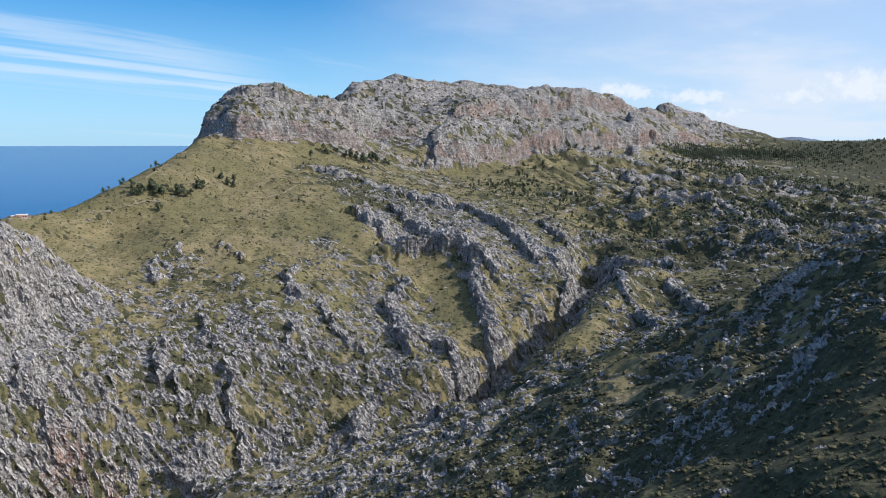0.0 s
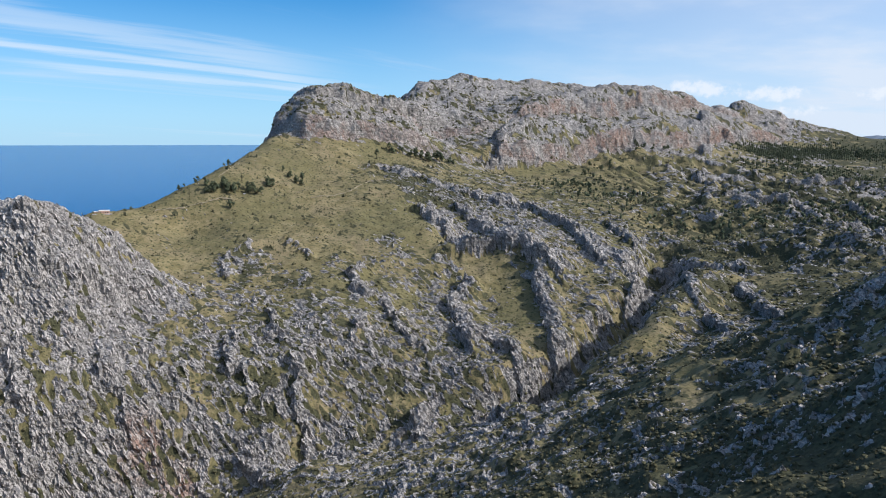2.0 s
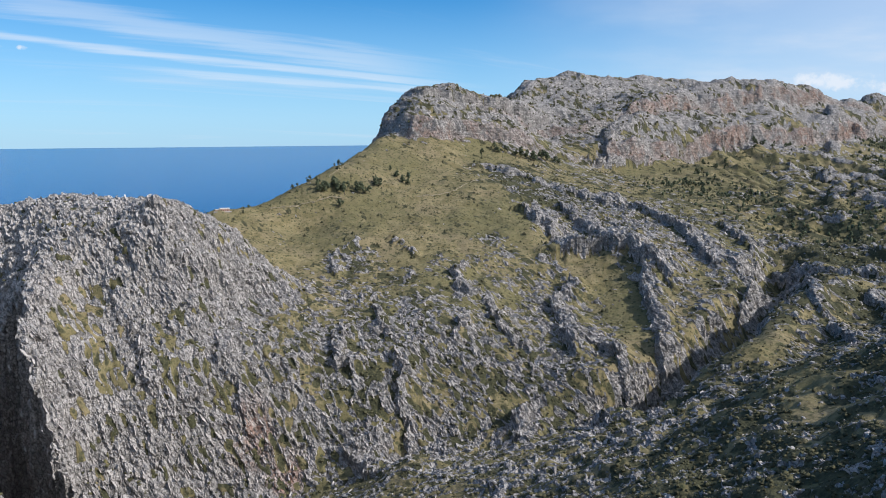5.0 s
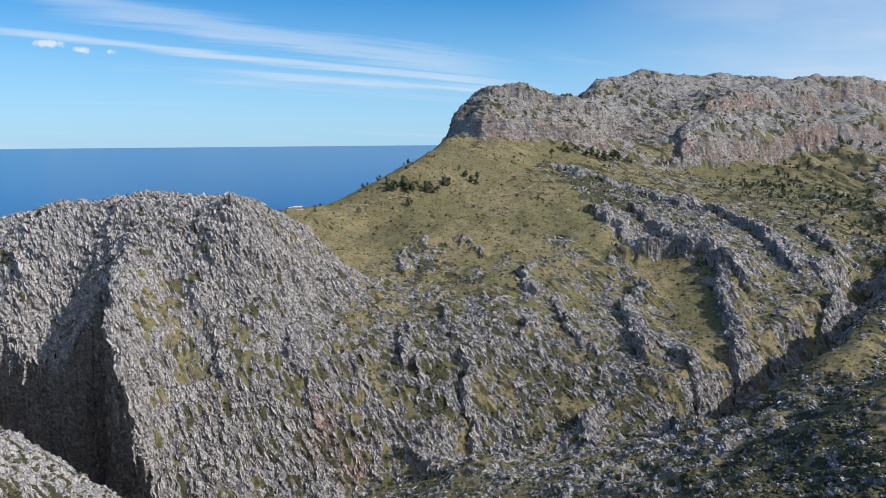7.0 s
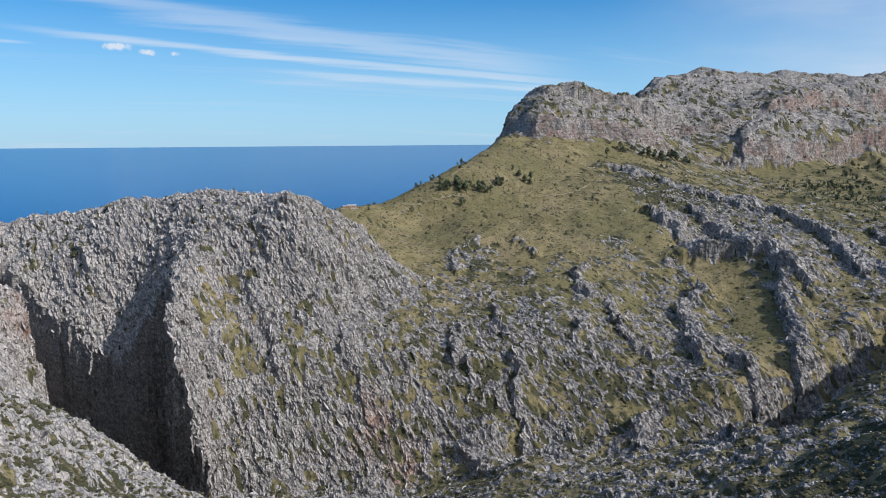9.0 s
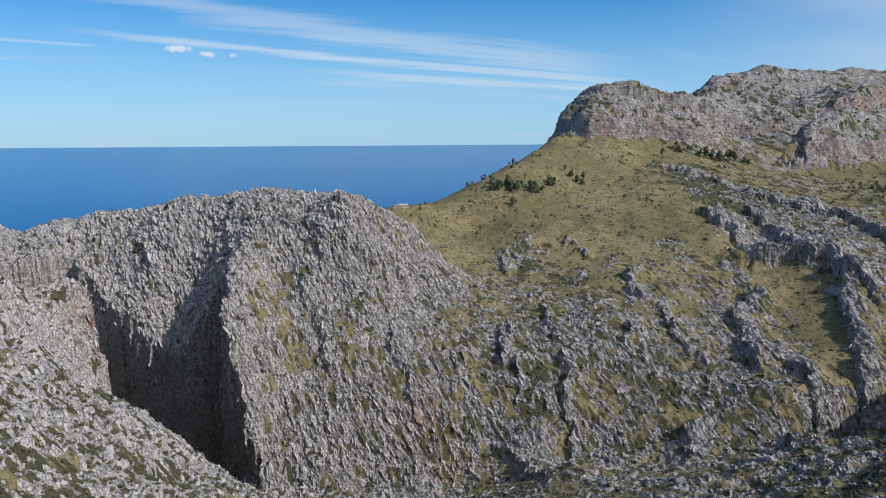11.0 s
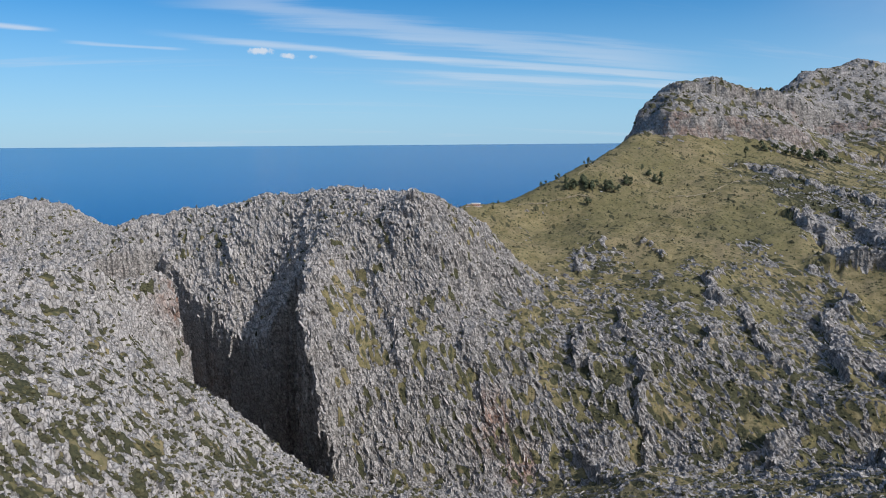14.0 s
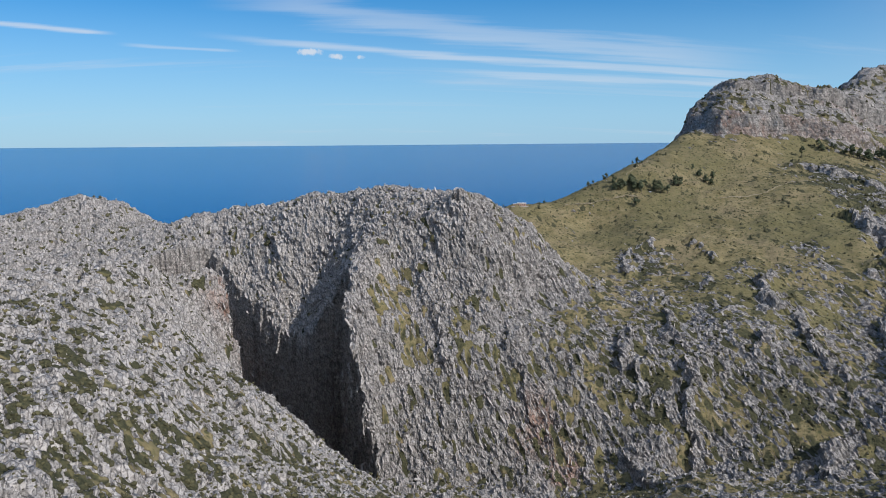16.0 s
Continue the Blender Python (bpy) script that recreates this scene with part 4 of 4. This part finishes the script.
def rocks():
    shapes = [shard() for _ in range(16)]
    place, normal, r, rocky = draw(205000, 55, 1250, lambda b, s, k, up: np.clip(b * 0.7 + 0.10 * (k > 0.22), 0, 1) * (up > 0.25))
    extra = draw(62000, 388, 640, lambda b, s, k, up: b * 0.8 * (k > 0.5))
    place, normal, r, rocky = (np.concatenate(pair) for pair in zip((place, normal, r, rocky), extra))
    extra = draw(70000, 58, 420, lambda b, s, k, up: np.clip(b * 0.8 + 0.03, 0, 1) * (up > 0.2))
    ours = extra[0][:, 0] > -70 + 0.0 * extra[0][:, 1]
    place, normal, r, rocky = (np.concatenate((a, b[ours])) for a, b in zip((place, normal, r, rocky), extra))
    far_side = (place[:, 0] < 130) | (r < 450) | (dice.rand(len(place)) < 0.4)
    place, normal, r, rocky = place[far_side], normal[far_side], r[far_side], rocky[far_side]
    thin = (r < 880) | (place[:, 2] < 175) | (dice.rand(len(place)) < 0.12)
    place, normal, r, rocky = place[thin], normal[thin], r[thin], rocky[thin]
    keep = (dice.rand(len(place)) < 0.36) | (place[:, 0] > -140) | (place[:, 1] > 262)
    place, normal, r, rocky = place[keep], normal[keep], r[keep], rocky[keep]
    along = np.array(RIB, np.float32) + dice.normal(size=place.shape) * 0.17
    along = unit(along - (along * normal).sum(1, keepdims=True) * normal)
    stand_up = unit(normal + dice.normal(size=place.shape) * 0.10)
    across = unit(np.cross(stand_up, along))
    length = 0.88 * np.clip(r / 130, 0.5, 1) * np.exp(dice.normal(-0.02, 0.36, len(place))) * np.minimum((r / 430) ** 0.7, (r / 430) ** 0.35) * (0.6 + 0.5 * rocky)
    size = np.stack([length * dice.uniform(1.8, 4.2, len(place)), length * dice.uniform(0.65, 1.2, len(place)), length * dice.uniform(0.8, 1.6, len(place))], 1)
    close = (1 - np.clip((r - 300) / 90, 0, 1))[:, None]
    size = size * (1 - close * np.array((0.42, 0.0, 0.12))) * (1 - 0.18 * close)
    print("rocks", len(place))
    strew("limestone_rocks", shapes, place, along, across, stand_up, size, MAT_ROCK, "grey weathered limestone ribs and boulders strewn over the slopes", "rocks")


def bushes():
    up3 = np.array((0, 0, 1.0), np.float32)
    for name, lo, hi, count, leaves, radius, label in (("scrub", 55, 190, 22000, 14, 0.55, "dark green and olive scrub bushes between the rocks"),
                                                      ("scrub", 190, 330, 30000, 4, 0.66, "dark green scrub bushes on the near slopes"),
                                                      ("far_scrub", 330, 620, 34000, 0, 1.0, "dark bushes dotted over the far slopes"),
                                                      ("far_scrub", 620, 1350, 80000, -1, 1.1, "dark low scrub on the mountain's foot and in the valley"),
                                                      ("tussocks", 330, 1000, 110000, -1, 0.55, "small dark tufts dotted over the grass")):
        if "scrub" in name:
            place, normal, r, rocky = draw(count, lo, hi, lambda b, s, k, up: np.clip((s - 0.2) * 0.9, 0.01, 0.62) * (1 - 0.3 * b) * (up > 0.35))
        else:
            place, normal, r, rocky = draw(count, lo, hi, lambda b, s, k, up: 0.45 * (1 - b) * (up > 0.4))
        spin = dice.uniform(0, 6.283, len(place))
        ax = np.stack([np.cos(spin), np.sin(spin), 0 * spin], 1)
        ay = np.stack([-np.sin(spin), np.cos(spin), 0 * spin], 1)
        az = np.broadcast_to(up3, ax.shape)
        s = radius * np.exp(np.clip(dice.normal(0, 0.42, len(place)), -1, 0.62)) * (r / (190 if lo < 200 else 480)) ** 0.4
        size = np.stack([s, s, s * dice.uniform(0.7, 1.3, len(s))], 1)
        strew(name, [tuft(leaves) for _ in range(10)], place, ax, ay, az, size, MAT_BUSH, label, "bushes")


def pine(height, spread, seed):
    """An Aleppo pine: bent tapered trunk, limbs, and a broken crown of needle clumps."""
    rs = np.random.RandomState(seed)
    root = new("pine_tree")
    bend = rs.uniform(-0.05, 0.05, 2)
    co, tris = [], []

    def limb(a, b, ra, rb, sides=6):
        base = sum(len(c) for c in co)
        a, b = np.array(a, float), np.array(b, float)
        d = unit(b - a)
        u = unit(np.cross(d, (0.3, 0.8, 0.1)))
        w = np.cross(d, u)
        t = np.linspace(0, 2 * np.pi, sides + 1)[:-1]
        ring = np.cos(t)[:, None] * u + np.sin(t)[:, None] * w
        co.append(np.concatenate([a + ring * ra, b + ring * rb]))
        for i in range(sides):
            k = (i + 1) % sides
            tris.extend([(base + i, base + k, base + sides + i), (base + k, base + sides + k, base + sides + i)])

    joints = [np.array((bend[0] * height * q * q * 3, bend[1] * height * q * 2, height * q)) for q in (-0.06, 0.25, 0.55, 0.88)]
    radii = [height * q for q in (0.032, 0.024, 0.016, 0.006)]
    for a, b, ra, rb in zip(joints, joints[1:], radii, radii[1:]):
        limb(a, b, ra, rb, 7)
    tips = [joints[-1] + (0, 0, height * 0.06)]
    for _ in range(11):
        q = rs.uniform(0.28, 0.85)
        a = joints[1] + (joints[3] - joints[1]) * (q - 0.25) / 0.63 if q > 0.25 else joints[1]
        t = rs.uniform(0, 6.283)
        out = spread * (1.1 - q * 0.72) * rs.uniform(0.7, 1.1)
        b = a + (math.cos(t) * out, math.sin(t) * out, height * rs.uniform(0.04, 0.15))
        limb(a, b, height * 0.008, height * 0.003, 4)
        tips.append(b)
        tips.append((a * 0.45 + b * 0.55) + (0, 0, height * 0.04))
    part("trunk", poly_mesh("trunk", np.concatenate(co), tris, MAT_BARK, False), root, "grey-brown bark")
    cv, cf, base = [], [], 0
    for tip in tips:
        for _ in range(1):
            c = tip + rs.normal(size=3) * spread * 0.16
            s = spread * rs.uniform(0.32, 0.5)
            v = ICO_V * rs.uniform(0.55, 1.2, (12, 1)) * (s, s, s * 0.72) + c
            cv.append(v)
            cf.append(ICO_F + base)
            base += 12
            for _ in range(9):
                d = unit(rs.normal(size=3))
                cv.append(c + d * s * rs.uniform(0.85, 1.3) + rs.normal(size=(3, 3)) * s * 0.24)
                cf.append(np.array([[base, base + 1, base + 2]]))
                base += 3
    part("crown", poly_mesh("crown", np.concatenate(cv), np.concatenate(cf), MAT_NEEDLE), root, "dark green needle clumps")
    return tagged(root, "dark green Aleppo pine standing on the slope", "tree", "pines on the slopes")


def pines():
    """Groves by their middle in the plan, number, spread and height of the trees."""
    kinds = [pine(7.0, 2.6, 3), pine(8.5, 2.7, 4), pine(6.0, 2.7, 5), pine(9.5, 3.0, 6), pine(7.5, 2.2, 8)]
    groves = [(-290, 674, 12, 10, 0.95), (-278, 682, 13, 9, 1.0), (-256, 690, 11, 9, 0.95), (-243, 715, 6, 8, 0.85), (-231, 748, 7, 9, 0.9), (-248, 754, 1, 1, 0.95), (-269, 658, 3, 5, 0.8),
              (-166, 871, 1, 1, 1.15), (-154, 902, 3, 5, 0.95), (-139, 911, 2, 5, 1.0), (-120, 911, 5, 8, 1.25), (-105, 917, 6, 8, 1.25), (-92, 926, 5, 8, 1.2), (-76, 941, 4, 8, 1.1),
              (-326, 673, 4, 6, 0.6), (-316, 690, 3, 5, 0.6), (-305, 742, 5, 6, 0.6), (-352, 618, 2, 6, 0.4), (62, 902, 8, 26, 0.7), (84, 928, 12, 26, 0.8), (108, 905, 12, 60, 0.8),
              (139, 890, 12, 70, 0.8), (151, 1127, 12, 34, 0.9), (108, 1033, 10, 30, 0.8), (231, 1259, 10, 30, 0.9), (283, 1286, 9, 30, 0.9)]
    woods = [(520, 1430, 24, 40, 1.0), (600, 1490, 24, 45, 1.0), (680, 1540, 22, 50, 1.0), (409, 1320, 12, 40, 0.9), (500, 1340, 14, 50, 0.9), (720, 1520, 22, 60, 1.0), (185, 790, 12, 90, 0.7),
             (252, 800, 9, 60, 0.7), (335, 840, 9, 50, 0.75), (392, 830, 8, 60, 0.7), (449, 830, 8, 60, 0.7), (407, 894, 14, 50, 0.8)]
    first = list(kinds)
    for x, y, count, wide, tall in groves + woods:
        for _ in range(count):
            px, py = (x, y) if count == 1 else (x + dice.normal() * wide * 0.5, y + dice.normal() * wide * 0.5)
            at = spot(px, py)[0]
            s = tall * dice.uniform(0.75, 1.2)
            m = pose(at[0], at[1], at[2] - 0.15, 0, 0, dice.uniform(0, 360))
            if first:
                ob = first.pop()
                ob.matrix_world = m
            else:
                ob = copy_thing(kinds[dice.randint(0, 5)], m)
            ob.scale = (s, s, s * dice.uniform(0.9, 1.15))


def far_woods():
    """Dense woods on the far shelf and in the valley, too many to count."""
    place = []
    for x, y, wide, deep, count in ((510, 1440, 42, 34, 900), (590, 1495, 55, 40, 1300), (680, 1550, 60, 50, 900), (440, 1310, 50, 30, 120), (560, 1320, 60, 40, 180), (220, 790, 70, 60, 130),
                                    (330, 840, 80, 70, 220), (440, 830, 80, 70, 200), (120, 900, 70, 60, 110), (420, 900, 90, 40, 200), (790, 1500, 130, 110, 900), (640, 1150, 150, 60, 500), (470, 960, 60, 25, 260), (560, 1260, 90, 22, 300)):
        place += [spot(x + dice.normal() * wide * 0.7, y + dice.normal() * deep * 0.7)[0] for _ in range(count)]
    place = np.array(place)
    spin = dice.uniform(0, 6.283, len(place))
    ax = np.stack([np.cos(spin), np.sin(spin), 0 * spin], 1)
    ay = np.stack([-np.sin(spin), np.cos(spin), 0 * spin], 1)
    az = np.broadcast_to(np.array((0, 0, 1.0)), ax.shape)
    s = dice.uniform(1.1, 2.6, len(place))
    strew("far_woods", [tuft(8) for _ in range(8)], place, ax, ay, az, np.stack([s, s, s * dice.uniform(1.6, 2.6, len(s))], 1), MAT_NEEDLE, "dark far woods of pine and holm oak", "woods")


def box(name, size, at, material, parent, label="", bevel=0.03):
    bm = bmesh.new()
    bmesh.ops.create_cube(bm, size=1, matrix=Matrix.Translation(at) @ Matrix.Diagonal((*size, 1)))
    if bevel:
        bmesh.ops.bevel(bm, geom=bm.edges[:], offset=bevel, segments=1, affect="EDGES")
    me = bpy.data.meshes.new(name)
    bm.to_mesh(me)
    bm.free()
    me.materials.append(material)
    return part(name, me, parent, label)


def house():
    """A long low house on the saddle, with a flat roof, a row of openings and a lower wing."""
    at = spot(-364, 603)[0]
    root = new("house")
    # front wall in piers and strips, so that the openings go through it
    long, deep, high, thick = 12.5, 6.5, 3.6, 0.35
    body = box("wall", (long, thick, high), (0, deep / 2, high / 2), MAT_PLASTER, root, "weathered rose plaster wall")
    for side in (-1, 1):
        box("wall", (thick, deep - thick, high), (side * (long - thick) / 2, 0, high / 2), MAT_PLASTER, root)
    gaps = [(-4.3, 1.3, 0.95, 2.3), (-1.5, 1.0, 0.0, 2.2), (1.2, 1.3, 0.95, 2.3), (4.0, 1.6, 0.95, 2.3)]
    x = -long / 2 + thick
    for gx, gw, lo, hi in gaps:
        box("wall", (gx - gw / 2 - x, thick, high), ((gx - gw / 2 + x) / 2, -deep / 2, high / 2), MAT_PLASTER, root, bevel=0.0)
        box("wall", (gw, thick, high - hi), (gx, -deep / 2, (high + hi) / 2), MAT_PLASTER, root, bevel=0.0)
        if lo:
            box("wall", (gw, thick, lo), (gx, -deep / 2, lo / 2), MAT_PLASTER, root, bevel=0.0)
            pane = box("window", (gw, 0.06, hi - lo), (gx, -deep / 2 + 0.1, (hi + lo) / 2), MAT_FRAME, root, "dark window in a brown wooden frame", 0.01)
            box("pane", (gw - 0.16, 0.03, hi - lo - 0.16), (gx, -deep / 2 + 0.06, (hi + lo) / 2), MAT_PANE, pane, bevel=0.0)
            box("sill", (gw + 0.2, 0.3, 0.07), (gx, -deep / 2 - 0.18, lo - 0.03), MAT_PLASTER, pane, bevel=0.01)
        else:
            door = box("door", (gw, 0.07, hi), (gx, -deep / 2 + 0.08, hi / 2), MAT_FRAME, root, "brown wooden plank door", 0.01)
            box("handle", (0.05, 0.08, 0.18), (gx + gw * 0.36, -deep / 2, 1.05), MAT_PANE, door, bevel=0.01)
        x = gx + gw / 2
    box("wall", (long / 2 - thick - x, thick, high), ((long / 2 - thick + x) / 2, -deep / 2, high / 2), MAT_PLASTER, root, bevel=0.0)
    box("roof", (long + 0.8, deep + 0.8, 0.3), (0, 0, high + 0.15), MAT_ROOF, root, "pale flat roof with a low rim", 0.05)
    box("wing_wall", (6.0, 4.5, 2.4), (-9.2, 0.4, 1.2), MAT_PLASTER, root, "low plastered side wing", 0.04)
    box("wing_roof", (6.3, 4.9, 0.2), (-9.2, 0.4, 2.5), MAT_ROOF, root, bevel=0.04)
    box("terrace", (24, 11, 3.0), (-2.5, -1.0, -1.55), MAT_ROCK, root, "dry stone terrace under the house", 0.1)
    root.matrix_world = pose(at[0], at[1], at[2] - 0.6, 0, 0, 31)
    root.scale = (0.7, 0.7, 0.72)
    tagged(root, "low rose-plastered house with a pale flat roof on the grassy saddle", "house")


def trail(name, places, wide, label):
    """A trodden track: a strip of pale earth laid along the slope."""
    line = [Vector((x, y)) for x, y in places]
    pts = []
    for a, b in zip(line, line[1:]):
        n = max(2, int((b - a).length / 2.5))
        pts += [a + (b - a) * (i / n) for i in range(n)]
    pts.append(line[-1])
    co, faces = [], []
    for i, p in enumerate(pts):
        d = (pts[min(i + 1, len(pts) - 1)] - pts[max(i - 1, 0)]).normalized()
        side = Vector((-d.y, d.x))
        sway = side * (0.9 * math.sin(i * 0.61) + 0.5 * math.sin(i * 1.7))
        for q in (-1, -0.4, 0.4, 1):
            v = p + sway + side * q * wide * (0.45 + 0.12 * math.sin(i * 2.3 + q))
            near = [spot(v.x + ox, v.y + oy)[0][2] for ox, oy in ((0, 0), (1.4, 0), (-1.4, 0), (0, 1.4), (0, -1.4))]
            co.append((v.x, v.y, max(near) + (0.10 if abs(q) < 0.9 else -0.25)))
    for i in range(len(pts) - 1):
        for k in range(3):
            a = i * 4 + k
            faces.append((a, a + 1, a + 5, a + 4))
    me = bpy.data.meshes.new(name)
    me.from_pydata(co, [], faces)
    me.materials.append(MAT_EARTH)
    tagged(new(name, me), label, "path", kind="structure")


def simple(name, a, b, scale, rough=0.9, bump=0.3, spec=0.2, island=0.0, metal=0.0):
    m = Nodes(name)
    color = m.mix(m.span(m.noise(scale, 5, 0.6), 0.35, 0.65), a, b)
    if island:
        n = m.n.new("ShaderNodeNewGeometry")
        color = m.mix(m.math("MULTIPLY", n.outputs["Random Per Island"], island), color, tuple(min(1, c * 2.0) for c in b))
    return m.done(color, rough, m.bump(m.noise(scale * 3, 4), bump, 0.3), spec, metal)


def rock_material():
    m = Nodes("weathered_limestone")
    n = m.n.new("ShaderNodeNewGeometry")
    each = n.outputs["Random Per Island"]
    mid, fine = m.noise(0.5, 5, 0.6), m.noise(2.6, 4, 0.6)
    color = m.mix(m.span(mid, 0.35, 0.66), (0.205, 0.19, 0.18), (0.45, 0.417, 0.397))
    color = m.mix(m.math("MULTIPLY", each, 0.7), color, (0.535, 0.495, 0.468))
    color = m.mix(m.span(fine, 0.52, 0.66, 0.0, 0.8), color, (0.065, 0.063, 0.06))
    return m.done(color, 0.93, m.bump(fine, 0.6, 0.5), 0.15)


MAT_ROCK = rock_material()
MAT_BUSH = simple("scrub_leaves", (0.038, 0.038, 0.022), (0.074, 0.068, 0.036), 0.8, island=0.55)
MAT_NEEDLE = simple("pine_needles", (0.042, 0.052, 0.030), (0.078, 0.088, 0.050), 1.2, island=0.5)
MAT_BARK = simple("pine_bark", (0.07, 0.055, 0.045), (0.16, 0.13, 0.11), 4.0)
MAT_PLASTER = simple("rose_plaster", (0.40, 0.25, 0.20), (0.50, 0.34, 0.28), 0.6, bump=0.15)
MAT_ROOF = simple("pale_roof_render", (0.60, 0.57, 0.53), (0.74, 0.71, 0.66), 0.8, bump=0.15)
MAT_FRAME = simple("brown_wood", (0.08, 0.05, 0.03), (0.14, 0.09, 0.055), 6.0)
MAT_PANE = simple("dark_glass", (0.02, 0.022, 0.025), (0.03, 0.032, 0.036), 1.0, rough=0.08, bump=0.0, spec=0.5)
MAT_EARTH = simple("trodden_earth", (0.21, 0.178, 0.12), (0.30, 0.255, 0.18), 0.5)

rocks()
bushes()
pines()
far_woods()
house()
trail("path", [(-331, 630), (-302, 650), (-287, 662), (-270, 671)], 0.9, "pale trodden earth path across the grassy hill")
trail("path", [(-203, 706), (-173, 732), (-162, 753), (-159, 766), (-143, 784)], 1.1, "pale earth path bending up the grassy hill")
trail("path", [(-298, 700), (-296, 721), (-297, 758)], 0.8, "narrow pale path climbing the hill's shoulder")
